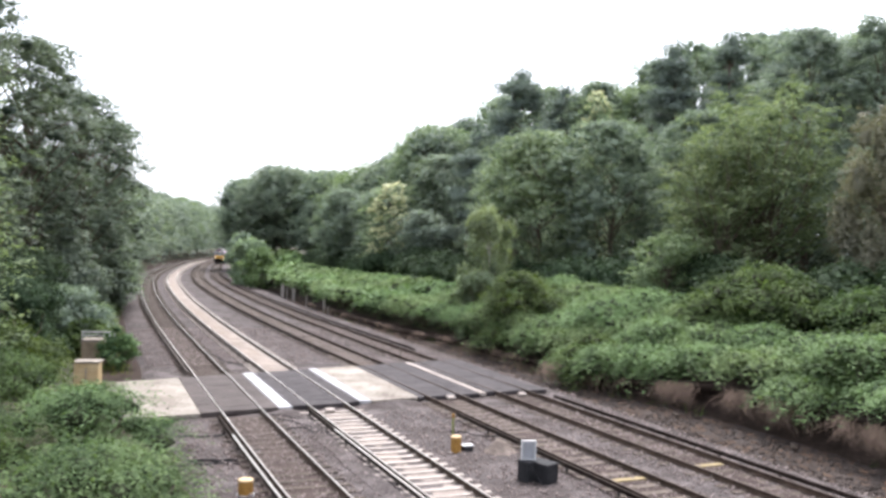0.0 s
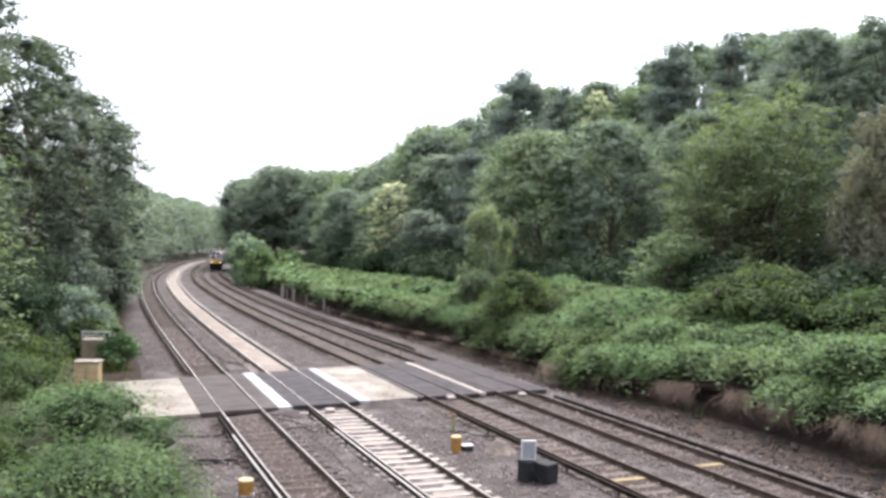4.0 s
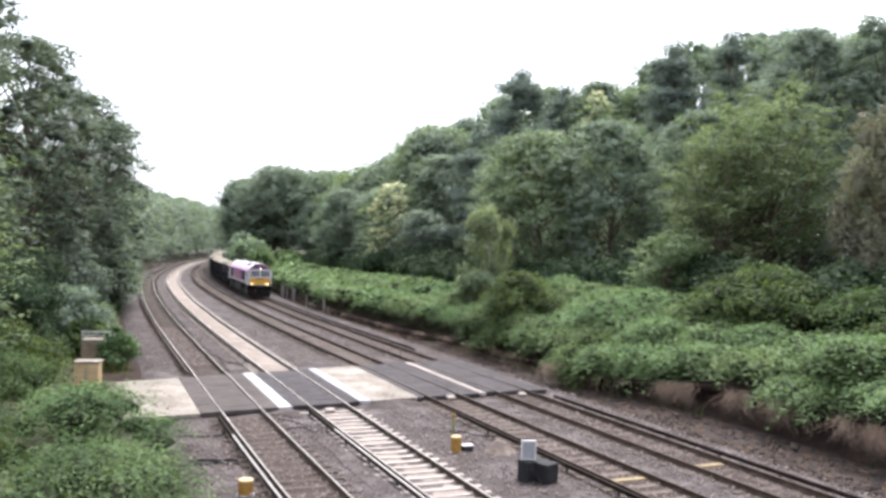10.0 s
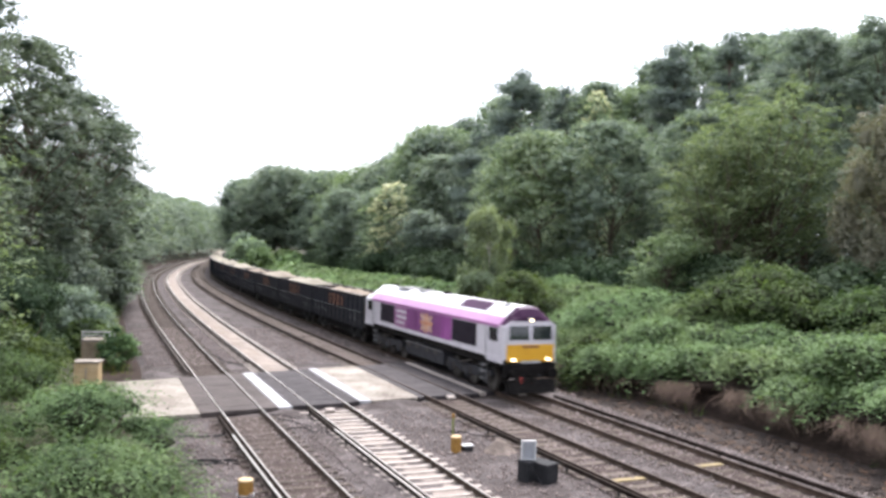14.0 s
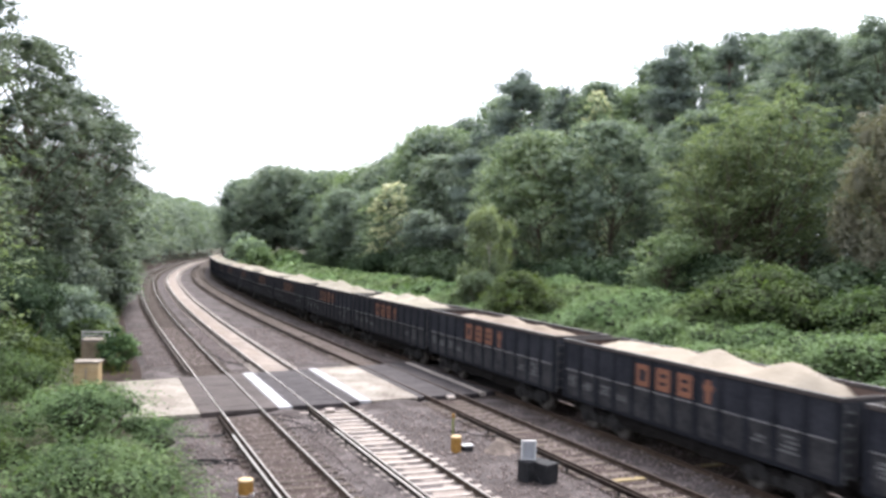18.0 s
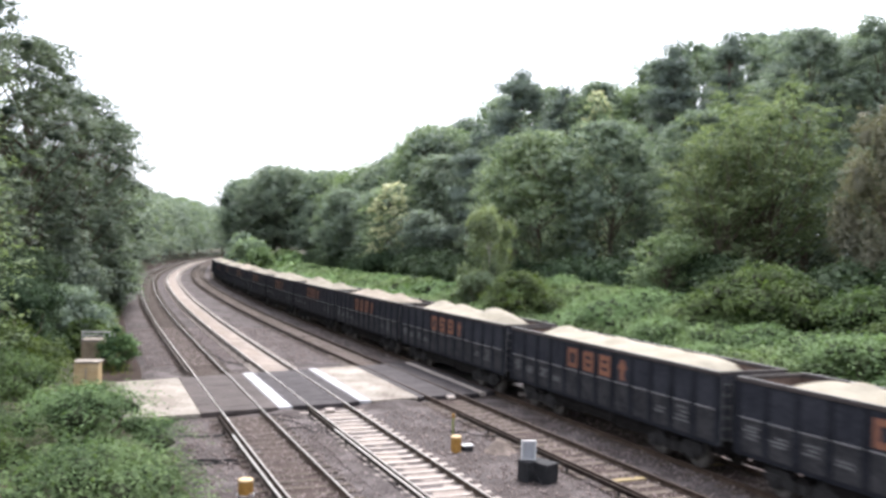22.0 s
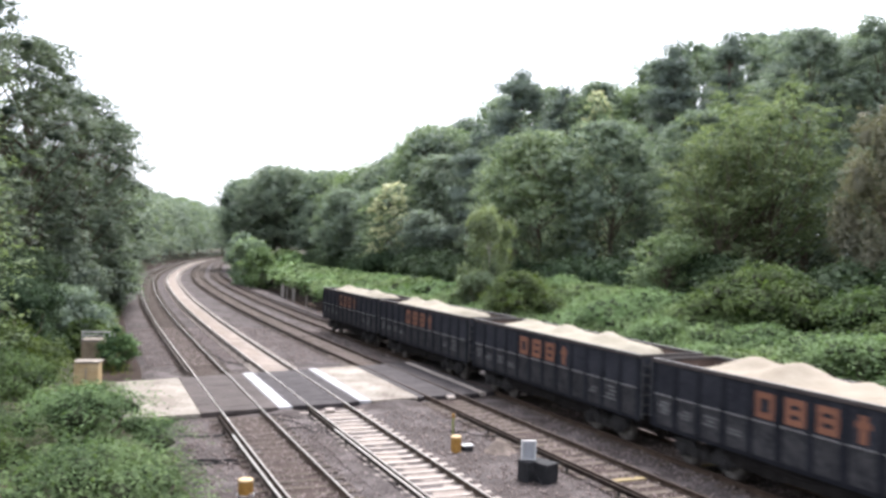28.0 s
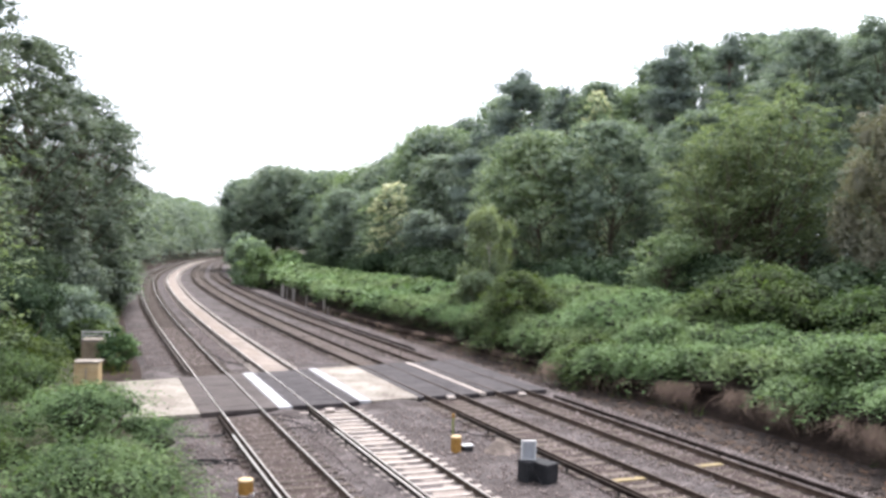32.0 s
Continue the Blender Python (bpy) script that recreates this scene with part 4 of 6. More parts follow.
            if i < 3:
                ring_mark(g, y - 0.33, y + 0.33, LEDGE + 0.10, LEDGE + 0.80, 0.165, x, i == 0)
            else:
                g.box((x, y, LEDGE + 0.44), (0.012, 0.22, 0.68)).box((x, y - 0.16, LEDGE + 0.55), (0.012, 0.10, 0.16)).box((x, y + 0.16, LEDGE + 0.55), (0.012, 0.10, 0.16))
            part("orange_mark", g, M_ORANGE, w, "faded orange block mark")
    # ends: ladders, buffers, couplings
    for sy in (-1, 1):
        g = Geo()
        for x in (0.86, 1.18):
            g.tube((x, sy * (BODY / 2 + 0.06), 1.0), (x, sy * (BODY / 2 + 0.06), 2.95), 0.022, 0.022, 6)
        for i in range(6):
            g.tube((0.86, sy * (BODY / 2 + 0.06), 1.15 + i * 0.32), (1.18, sy * (BODY / 2 + 0.06), 1.15 + i * 0.32), 0.018, 0.018, 6)
        part("ladder", g, M_PLATE, w, "grey steel end ladder")
        for x in (-0.8, 0.0, 0.8):
            part("end_post", Geo().box((x, sy * (BODY / 2 + 0.02), 2.0), (0.12, 0.08, 1.9)), M_RIB, w)
        part("headstock", Geo().box((0, sy * (BODY / 2 - 0.06), 0.98), (2.4, 0.16, 0.34)), M_BOGIE, w, "", 0.01)
        for sx in (-1, 1):
            g = Geo().tube((sx * 0.87, sy * (BODY / 2), 1.0), (sx * 0.87, sy * (BODY / 2 + 0.25), 1.0), 0.09, 0.08, 12)
            g.tube((sx * 0.87, sy * (BODY / 2 + 0.25), 1.0), (sx * 0.87, sy * (BODY / 2 + 0.29), 1.0), 0.20, 0.19, 14)
            part("buffer", g, M_BOGIE, w)
        part("coupling", Geo().path([(0, sy * (BODY / 2), 0.95), (0, sy * (BODY / 2 + 0.16), 0.86), (0, sy * (BODY / 2 + 0.32), 0.9)], 0.05, 8), M_BOGIE, w)
        part("brake_hose", Geo().path([(0.3, sy * (BODY / 2), 0.95), (0.32, sy * (BODY / 2 + 0.12), 0.65), (0.2, sy * (BODY / 2 + 0.3), 0.6)], 0.022), M_BLACK, w)
    # underframe
    part("centre_sill", Geo().box((0, 0, 0.88), (0.5, BODY - 1.0, 0.30)), M_BOGIE, w)
    # Valance with a scalloped edge, deepened to block light under the wagon.
    for sx in (-1, 1):
        g = Geo().loft([[(sx * x, yy, z) for yy, z in ((-3.7, 1.04), (3.7, 1.04), (2.7, 0.52), (1.1, 0.46), (0.9, 0.54), (-0.9, 0.54), (-1.1, 0.46), (-2.7, 0.52))] for x in (HALF - 0.24, HALF - 0.20)])
        part("side_valance", g, M_BOGIE, w)
    # Unseen trunk and end boxes, added to block light under the wagon.
    part("brake_trunk", Geo().box((0, 0, 0.60), (1.5, 6.2, 0.34)), M_BOGIE, w, "", 0.03)
    for y in (-BODY / 2 + 0.55, BODY / 2 - 0.55):
        part("drag_box", Geo().box((0, y, 0.74), (1.5, 0.9, 0.34)), M_BOGIE, w, "", 0.03)
    part("air_tank", Geo().tube((0.75, -1.4, 0.74), (0.75, 0.2, 0.74), 0.20, 0.20, 14), M_BOGIE, w)
    part("brake_gear", Geo().box((0.9, 1.3, 0.72), (0.3, 0.9, 0.34)).box((-0.7, 0.4, 0.74), (0.4, 1.2, 0.3)).tube((1.1, -2.3, 0.75), (1.1, 2.4, 0.75), 0.03, 0.03, 6), M_BOGIE, w)
    part("handbrake_wheel", Geo().tube((HALF - 0.1, 0.9, 0.72), (HALF - 0.06, 0.9, 0.72), 0.17, 0.17, 16), M_BOGIE, w, "grimy handbrake wheel")
    for y in (-BODY / 2 + 2.2, BODY / 2 - 2.2):
        b = wagon_bogie(w, y)
        for yy in (-0.9, 0.9):
            wheelset(b, yy, 0.755, 0.46)
    tagged(w, "dark navy ribbed box wagon heaped with pale aggregate", "freight wagon", "wagons of the train")
    return w


def build_loco():
    e = new("diesel_locomotive")
    tagged(e, "white and purple diesel locomotive with yellow front, headlamps lit", "locomotive")
    h, wd = 19.05 / 2, 1.31

    def ring(y, w, zt, base=1.45, low=None):
        k = zt
        r = [(w, base), (w, 2.98), (w - 0.06, 3.06), (w - 0.40, 3.06 + k * 0.52), (w - 0.82, 3.06 + k * 0.95), (0, 3.06 + k)]
        r = r + [(-x, z) for x, z in reversed(r[:-1])]
        return [(x, y, z) for x, z in r]

    hull = Geo().loft([[(x, y, z) for x, z in ((w, 1.58), (w, 3.03), (-w, 3.03), (-w, 1.58))]
                       for y, w in ((-h, 1.24), (-h + 0.14, wd), (h - 0.14, wd), (h, 1.24))])
    part("body", hull, M_LWHITE, e, "off-white painted body", 0.02)
    roof = Geo().loft([ring(-h + 0.02, 1.22, 0.30, 3.0), ring(-h + 0.9, wd - 0.005, 0.80, 3.0), ring(h - 0.46, wd - 0.005, 0.80, 3.0)])
    part("roof", roof, M_LROOF, e, "roof painted pale as the sky's reflection on it")
    nose = Geo().loft([ring(h - 0.46, wd - 0.004, 0.802, 3.0), ring(h - 0.22, wd - 0.03, 0.70, 3.0), ring(h - 0.02, 1.235, 0.36, 3.0)])
    part("cab_roof", nose, M_PLUM, e, "dark plum cab roof front")
    for sx in (-1, 1):
        # Band colour holds the sky's wash over the purple roof edge.
        g = Geo().loft([[(sx * (wd + 0.004), y, 2.93), (sx * (wd + 0.006), y, 3.06), (sx * (wd - 0.30), y, 3.06 + 0.31), (sx * (wd - 0.33), y, 3.04)] for y in (-h + 1.2, h - 0.44)])
        part("cantrail_band", g, M_PINK, e, "pink-purple roof edge band with the sky's sheen painted in")
        x = sx * (wd + 0.004)

        def plate(name, y0, y1, z0, z1, mat, label="", d=0.012, dx=0.0, bev=0.0):
            return part(name, Geo().box((x + sx * dx, (y0 + y1) / 2, (z0 + z1) / 2), (d, y1 - y0, z1 - z0)), mat, e, label, bev)

        plate("side_panel", -h + 5.45, -h + 7.5, 1.80, 2.92, M_PINK, "pink-lilac bodyside panel")
        plate("side_panel", -h + 7.52, h - 6.75, 1.80, 2.92, M_PURPLE, "purple bodyside panel")
        plate("side_panel", h - 6.73, h - 5.5, 1.80, 2.92, M_MAGENTA, "bright magenta bodyside panel")
        for a, b in ((-h + 3.0, -h + 5.4), (h - 5.45, h - 2.7)):
            gr = plate("grille", a, b, 1.86, 2.90, M_GRILLE, "black louvred grille")
            for i in range(10):
                part("louvre", Geo().box((x + sx * 0.012, (a + b) / 2, 1.92 + i * 0.102), (0.02, b - a - 0.1, 0.03)), M_RIB, gr)
        for i in range(5):
            y = -h + 7.51 + i * 1.26
            part("door_seam", Geo().box((x + sx * 0.006, y, 2.35), (0.008, 0.03, 1.2)), M_PLUM, e)
        # white lettering, as bars
        for i in range(3):
            plate("lettering_bar", -h + 5.75, -h + 7.3 - 0.25 * (i == 0), 1.98 + i * 0.31, 2.12 + i * 0.31, M_LWHITE, "pale worn lettering", dx=0.006)
        # star emblem of crossing bars
        cy, cz = -h + 10.3, 2.36
        for i, (turn_deg, ln, wid) in enumerate(((27, 1.75, 0.17), (-27, 1.75, 0.17), (52, 1.1, 0.09), (-52, 1.1, 0.09), (0, 1.7, 0.24), (90, 1.0, 0.30))):
            part("emblem_bar", Geo().box((x + sx * (0.010 + 0.0015 * i), cy, cz), (0.008, ln, wid), Matrix.Rotation(radians(turn_deg), 3, "X")), M_CREAM, e, "cream emblem bar")
        part("emblem_bar", Geo().box((x + sx * 0.024, cy, cz), (0.008, 1.66, 0.13)), M_CORAL, e, "coral emblem bar")
        part("emblem_bar", Geo().box((x + sx * 0.026, cy, cz), (0.007, 0.16, 0.96)), M_CORAL, e, "coral emblem bar")
        for yc in (-h + 1.0, h - 1.0):
            fwd = 1 if yc > 0 else -1
            plate("cab_window", yc - 0.40, yc + 0.45, 2.32, 2.90, M_GLASS, "dark cab side window", bev=0.004)
            part("handrail", Geo().tube((x + sx * 0.05, yc - fwd * 0.62, 1.5), (x + sx * 0.05, yc - fwd * 0.62, 2.8), 0.016, 0.016, 6), M_STEEL, e)
            plate("cab_door_seam", yc - fwd * 0.75 - 0.02, yc - fwd * 0.75 + 0.02, 1.5, 2.95, M_WORN, dx=0.003, d=0.008)
            st = Geo()
            for i in range(3):
                st.box((sx * (wd - 0.06), yc - fwd * 1.0, 0.55 + i * 0.3), (0.22, 0.46, 0.04))
            st.box((sx * (wd - 0.1), yc - fwd * 1.25, 0.9), (0.05, 0.04, 1.0)).box((sx * (wd - 0.1), yc - fwd * 0.76, 0.9), (0.05, 0.04, 1.0))
            part("steps", st, M_WORN, e, "worn grey cab steps")
        part("sole_bar", Geo().box((sx * (wd - 0.10), 0, 1.42), (0.16, 18.6, 0.30)), M_BOGIE, e, "", 0.01)
        for yc in (-h + 0.85, h - 0.85):
            part("cab_skirt", Geo().box((sx * (wd - 0.018), yc, 1.50), (0.04, 1.55, 0.16)), M_LWHITE, e, "off-white cab skirt")
        part("waist_stripe", Geo().box((x, 0, 1.67), (0.014, 18.4, 0.14)), M_LWHITE, e, "white lower stripe")
        part("fuel_tank", Geo().box((sx * 0.85, 0.2, 0.80), (0.75, 5.2, 0.72)), M_LBOGIE, e, "grimy fuel tank", 0.05)
        part("tank_edge", Geo().box((sx * 1.235, 0.2, 1.13), (0.03, 5.0, 0.05)), M_WORN, e, "pale tank edge")
        for y in (-1.8, -0.6):
            part("tank_cap", Geo().tube((sx * 1.22, y, 1.27), (sx * 1.25, y, 1.27), 0.10, 0.09, 14), M_WORN, e, "pale filler cap")
        for y in (-1.8, -0.6, 0.8, 1.9):
            part("tank_fitting", Geo().box((sx * 1.235, y, 1.0), (0.03, 0.5, 0.22)), M_WHEEL, e)
    # roof equipment
    for sx in (-1, 1):
        pts = [(sx * (wd - 0.43), 3.06 + 0.44), (sx * (wd - 0.80), 3.06 + 0.752), (sx * 0.25, 3.06 + 0.785), (sx * 0.25, 3.70), (sx * (wd - 0.43), 3.45)]
        part("roof_patch", Geo().loft([[(x, y, z + 0.012) for x, z in pts] for y in (h - 5.6, h - 2.6)]), M_PLUM, e, "dark plum roof patch")
    part("roof_grille", Geo().box((0.1, -h + 4.6, 3.90), (1.0, 1.9, 0.05)), M_WORN, e, "grey radiator grille", 0.01)
    part("roof_grille", Geo().box((0.1, -h + 7.4, 3.89), (0.8, 1.2, 0.05)), M_WORN, e, "grey exhaust hatch", 0.01)
    part("exhaust", Geo().tube((0, 0.4, 3.80), (0, 0.4, 4.0), 0.22, 0.22, 12), M_BOGIE, e)
    part("horn", Geo().tube((0.45, h - 1.8, 3.82), (0.45, h - 1.2, 3.85), 0.05, 0.09, 10), M_STEEL, e)
    # fronts (both ends alike)
    for sy in (1, -1):
        y = sy * (h + 0.006)
        part("front_panel", Geo().box((0, y, 1.87), (2.30, 0.03, 0.74)), M_AMBER, e, "yellow warning panel", 0.01)
        part("window_surround", Geo().loft([[(-1.22, q, 2.26), (1.22, q, 2.26), (1.22, q, 3.06), (0.98, q, 3.23), (-0.98, q, 3.23), (-1.22, q, 3.06)]
                                            for q in (sy * (h - 0.04), sy * (h + 0.004))]), M_LWHITE, e, "off-white windscreen surround")
        for sx in (-1, 1):
            w = part("windscreen", Geo().box((sx * 0.56, y, 2.79), (0.94, 0.03, 0.70), Matrix.Rotation(sy * 0.07, 3, "X")), M_GLASS, e, "dark reflecting windscreen", 0.01)
            part("wiper", Geo().tube((sx * 0.30, y + sy * 0.03, 2.42), (sx * 0.62, y + sy * 0.03, 2.82), 0.012, 0.012, 6), M_BLACK, w)
            lamp = part("headlamp", Geo().tube((sx * 0.84, y, 1.60), (sx * 0.84, y + sy * 0.05, 1.60), 0.085, 0.08, 16), M_FRAME, e, "round headlamp unit")
            part("lens", Geo().box((sx * 0.84, y + sy * 0.055, 1.60), (0.22 if sy > 0 else 0.1, 0.016, 0.085)), M_BRIGHT if sy > 0 else M_RED, lamp, "lit lens")
            g = Geo().tube((sx * 0.87, sy * h, 1.06), (sx * 0.87, sy * (h + 0.42), 1.06), 0.11, 0.09, 12)
            g.tube((sx * 0.87, sy * (h + 0.42), 1.06), (sx * 0.87, sy * (h + 0.47), 1.06), 0.24, 0.23, 16)
            part("buffer", g, M_BOGIE, e)
            part("handrail", Geo().tube((sx * 1.16, y + sy * 0.05, 2.2), (sx * 1.16, y + sy * 0.05, 2.9), 0.015, 0.015, 6), M_STEEL, e)
        part("centre_pillar", Geo().box((0, y + sy * 0.01, 2.79), (0.14, 0.03, 0.74)), M_LWHITE, e)
        top = part("top_lamp", Geo().tube((0, y - sy * 0.05, 3.28), (0, y + sy * 0.06, 3.28), 0.11, 0.10, 14), M_FRAME, e)
        part("lens", Geo().tube((0, y + sy * 0.06, 3.28), (0, y + sy * 0.07, 3.28), 0.06, 0.06, 14), M_BRIGHT if sy > 0 else M_GRILLE, top, "lit lens")
        part("coupler_plate", Geo().box((0, y + sy * 0.005, 1.50), (0.95, 0.02, 0.12)), M_FRAME, e, "white plate with illegible number")
        part("front_marking", Geo().box((0, y + sy * 0.014, 2.14), (0.8, 0.012, 0.10)), M_ORANGE, e, "orange block mark")
        part("buffer_beam", Geo().box((0, sy * (h - 0.10), 1.10), (2.5, 0.24, 0.62)), M_BOGIE, e, "", 0.03)
        part("snow_plough", Geo().loft([[(-1.2, sy * (h + 0.1), 0.72), (1.2, sy * (h + 0.1), 0.72), (1.2, sy * (h - 0.15), 0.72), (-1.2, sy * (h - 0.15), 0.72)],
                                        [(-1.1, sy * (h + 0.30), 0.18), (1.1, sy * (h + 0.30), 0.18), (1.1, sy * (h + 0.1), 0.18), (-1.1, sy * (h + 0.1), 0.18)]]), M_BOGIE, e)
        part("coupling", Geo().path([(0, sy * h, 1.0), (0, sy * (h + 0.2), 0.9), (0, sy * (h + 0.25), 0.62)], 0.05, 8), M_BOGIE, e)
        for x in (-0.45, 0.35, 0.5):
            part("hose", Geo().path([(x, sy * h, 1.0), (x, sy * (h + 0.15), 0.8), (x * 0.9, sy * (h + 0.12), 0.55)], 0.025), M_RED if x > 0.4 else M_BLACK, e)
    for y in (-h + 3.9, h - 3.9):
        b = new("bogie")
        b.parent = e
        b.matrix_basis = pose(0, y, 0)
        for sx in (-1, 1):
            prof = [(-2.5, 0.75), (-2.35, 0.95), (2.35, 0.95), (2.5, 0.75), (2.3, 0.58), (1.2, 0.62), (0.9, 0.5), (-0.9, 0.5), (-1.2, 0.62), (-2.3, 0.58)]
            part("side_frame", Geo().loft([[(sx * x, yy, z) for yy, z in prof] for x in (0.98, 1.14)]), M_LBOGIE, b, "", 0.012)
            for yy in (-1.95, 0, 1.95):
                part("axle_box", Geo().box((sx * 1.12, yy, 0.55), (0.18, 0.36, 0.40)).tube((sx * 1.2, yy, 0.53), (sx * 1.25, yy, 0.53), 0.13, 0.12, 12), M_LBOGIE, b, "", 0.012)
                for q in (-0.32, 0.32):
                    part("spring", Geo().tube((sx * 1.1, yy + q, 0.48), (sx * 1.1, yy + q, 0.84), 0.09, 0.09, 10), M_WHEEL, b)
            part("damper", Geo().tube((sx * 1.2, -0.8, 0.9), (sx * 1.2, 0.6, 1.2), 0.06, 0.05, 8), M_WHEEL, b)
        part("frame", Geo().box((0, 0, 0.80), (2.0, 4.4, 0.22)), M_BOGIE, b)
        for yy in (-1.95, 0, 1.95):
            wheelset(b, yy, 0.755, 0.53)
    return e


loco = build_loco()
first_wagon = build_wagon()
wagons = [first_wagon]
for i in range(1, 17):
    wagons.append(copy_thing(first_wagon, pose(0, 0, 0)))
for i, w in enumerate(wagons):
    sand = M_SAND_TAN if i in (0, 3) else (M_SAND_PINK if i in (2, 9, 13) else M_SAND)
    ld = new("load", load_mesh(20 + i, sand, -0.16 if sand == M_SAND_TAN else 0.0))
    ld.parent = w
    ld["label"] = "heaped tan aggregate" if sand == M_SAND_TAN else "heaped pale sandy aggregate"


# ---- plants ----
def leaf_quads(centres, normals, sizes, rng, aspect=0.62):
    n = len(centres)
    r = rng.normal(size=(n, 3))
    t = np.cross(normals, r)
    t /= np.linalg.norm(t, axis=1, keepdims=True) + 1e-9
    b = np.cross(normals, t)
    s = sizes[:, None] * 0.5
    bend = normals * s * 0.25
    v = np.stack([centres - t * s * 0.8 - b * s * aspect, centres - t * s * 0.8 + b * s * aspect - bend, centres + t * s * 1.2], 1)
    return v.reshape(-1, 3), np.arange(n * 3).reshape(n, 3)


def cores(lobes, rng, k=0.70):
    """Lumpy inner masses, one a lobe, that stop light passing through the leaves."""
    vs, fs, n = [], [], 0
    seg, rows = 7, 5
    for c, r in lobes:
        u = np.linspace(0, 2 * np.pi, seg, endpoint=False)
        w = np.linspace(-1.35, 1.35, rows)
        d = np.stack([np.outer(np.cos(w), np.cos(u)), np.outer(np.cos(w), np.sin(u)), np.outer(np.sin(w), np.ones(seg))], -1)
        p = c + d * r * (k + rng.normal(size=d.shape[:2] + (1,)) * 0.10)
        vs.append(p.reshape(-1, 3))
        i = np.arange(seg * rows).reshape(rows, seg) + n
        j = np.roll(i, -1, 1)
        fs.append(np.stack([i[:-1], j[:-1], j[1:]], -1).reshape(-1, 3))
        fs.append(np.stack([i[:-1], j[1:], i[1:]], -1).reshape(-1, 3))
        n += seg * rows
    return np.concatenate(vs), np.concatenate(fs)


def sprays(lobes, count, leaf, reach, rng, rise=0.45, drop=0.95, aspect=0.32):
    """Arching canes that leave the lobes' upper sides and droop, each with a row of leaves."""
    m = 9
    n = max(count // m, 1)
    c = np.array([q[0] for q in lobes])
    r = np.array([q[1] for q in lobes])
    area = r[:, 0] * r[:, 1] + r[:, 0] * r[:, 2]
    pick = rng.choice(len(lobes), size=n, p=area / area.sum())
    d = rng.normal(size=(n, 3)) + np.array([0, 0, 0.45])
    d /= np.linalg.norm(d, axis=1, keepdims=True)
    p = c[pick] + d * r[pick] * (0.45 + 0.60 * rng.random((n, 1)))
    h = d[:, :2] + rng.normal(size=(n, 2)) * 0.35
    h /= np.linalg.norm(h, axis=1, keepdims=True) + 1e-6
    ln = reach * (0.5 + 0.8 * rng.random(n))
    u = np.linspace(0.05, 1.0, m)[None, :] * np.ones((n, 1))
    z = ln[:, None] * (rise * u - drop * u ** 2)
    x = np.stack([h[:, :1] * ln[:, None] * u, h[:, 1:] * ln[:, None] * u, z], -1) + p[:, None, :]
    side = np.stack([-h[:, 1], h[:, 0], np.zeros(n)], 1)[:, None, :]
    sign = np.where(np.arange(m) % 2, 1.0, -1.0)[None, :, None]
    size = leaf * (0.65 + 0.7 * rng.random((n, m)))
    x = x + side * sign * size[..., None] * 0.42 + rng.normal(size=x.shape) * leaf * 0.12
    tip = side * sign + np.stack([h[:, 0], h[:, 1], np.full(n, -0.25)], 1)[:, None, :] * 0.7 + rng.normal(size=x.shape) * 0.3
    tip /= np.linalg.norm(tip, axis=-1, keepdims=True)
    nrm = np.array([0, 0, 1.0]) + rng.normal(size=x.shape) * 0.42 + np.stack([h[:, 0], h[:, 1], np.zeros(n)], 1)[:, None, :] * 0.5 * u[..., None]
    b = np.cross(nrm, tip)
    b /= np.linalg.norm(b, axis=-1, keepdims=True) + 1e-9
    s = size[..., None] * 0.5
    v = np.stack([x - tip * s * 0.7 - b * s * aspect, x - tip * s * 0.7 + b * s * aspect, x + tip * s * 1.3], 2)
    return v.reshape(-1, 3), np.arange(n * m * 3).reshape(-1, 3)


def foliage(name, lobes, leaf, count, mat, rng, parent=None, up=0.35, core=0.70, aspect=0.62, reach=0.0, rise=0.45, drop=0.95, dark_cores=False):
    """Leaves scattered over the shells of many lobes, with gaps between them."""
    canes = int(count * 0.84) if reach else 0
    count = count - canes
    c = np.array([q[0] for q in lobes])
    r = np.array([q[1] for q in lobes])
    area = (r[:, 0] * r[:, 1] + r[:, 0] * r[:, 2] + r[:, 1] * r[:, 2])
    pick = rng.choice(len(lobes), size=count, p=area / area.sum())
    d = rng.normal(size=(count, 3))
    d /= np.linalg.norm(d, axis=1, keepdims=True)
    low = d[:, 2] < -0.3
    d[low, 2] *= rng.choice([1, -1], size=low.sum(), p=[0.45, 0.55])
    k = 1.22 - 0.72 * rng.random(count) ** 1.3
    p = c[pick] + d * r[pick] * k[:, None] + rng.normal(size=(count, 3)) * r[pick] * 0.14
    nrm = d + rng.normal(size=(count, 3)) * 0.55 + np.array([0, 0, up])
    nrm /= np.linalg.norm(nrm, axis=1, keepdims=True)
    v, f = leaf_quads(p, nrm, leaf * (0.6 + 0.8 * rng.random(count)), rng, aspect)
    if canes:
        cv, cf = sprays(lobes, canes, leaf * 1.2, reach, rng, rise, drop)
        f = np.concatenate([f, cf + len(v)])
        v = np.concatenate([v, cv])
    if core:
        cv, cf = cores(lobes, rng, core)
        # Cores painted dark in place of the shade between the leaves.
        if dark_cores:
            inner = tagged(new("twig_mass", quads("twig_mass", cv, cf, M_CORE_SHADE)), "dark inner core painted as the shade between leaves", kind="stuff")
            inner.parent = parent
        else:
            f = np.concatenate([f, cf + len(v)])
            v = np.concatenate([v, cv])
    ob = new(name, quads(name, v, f, mat))
    ob.parent = parent
    return ob


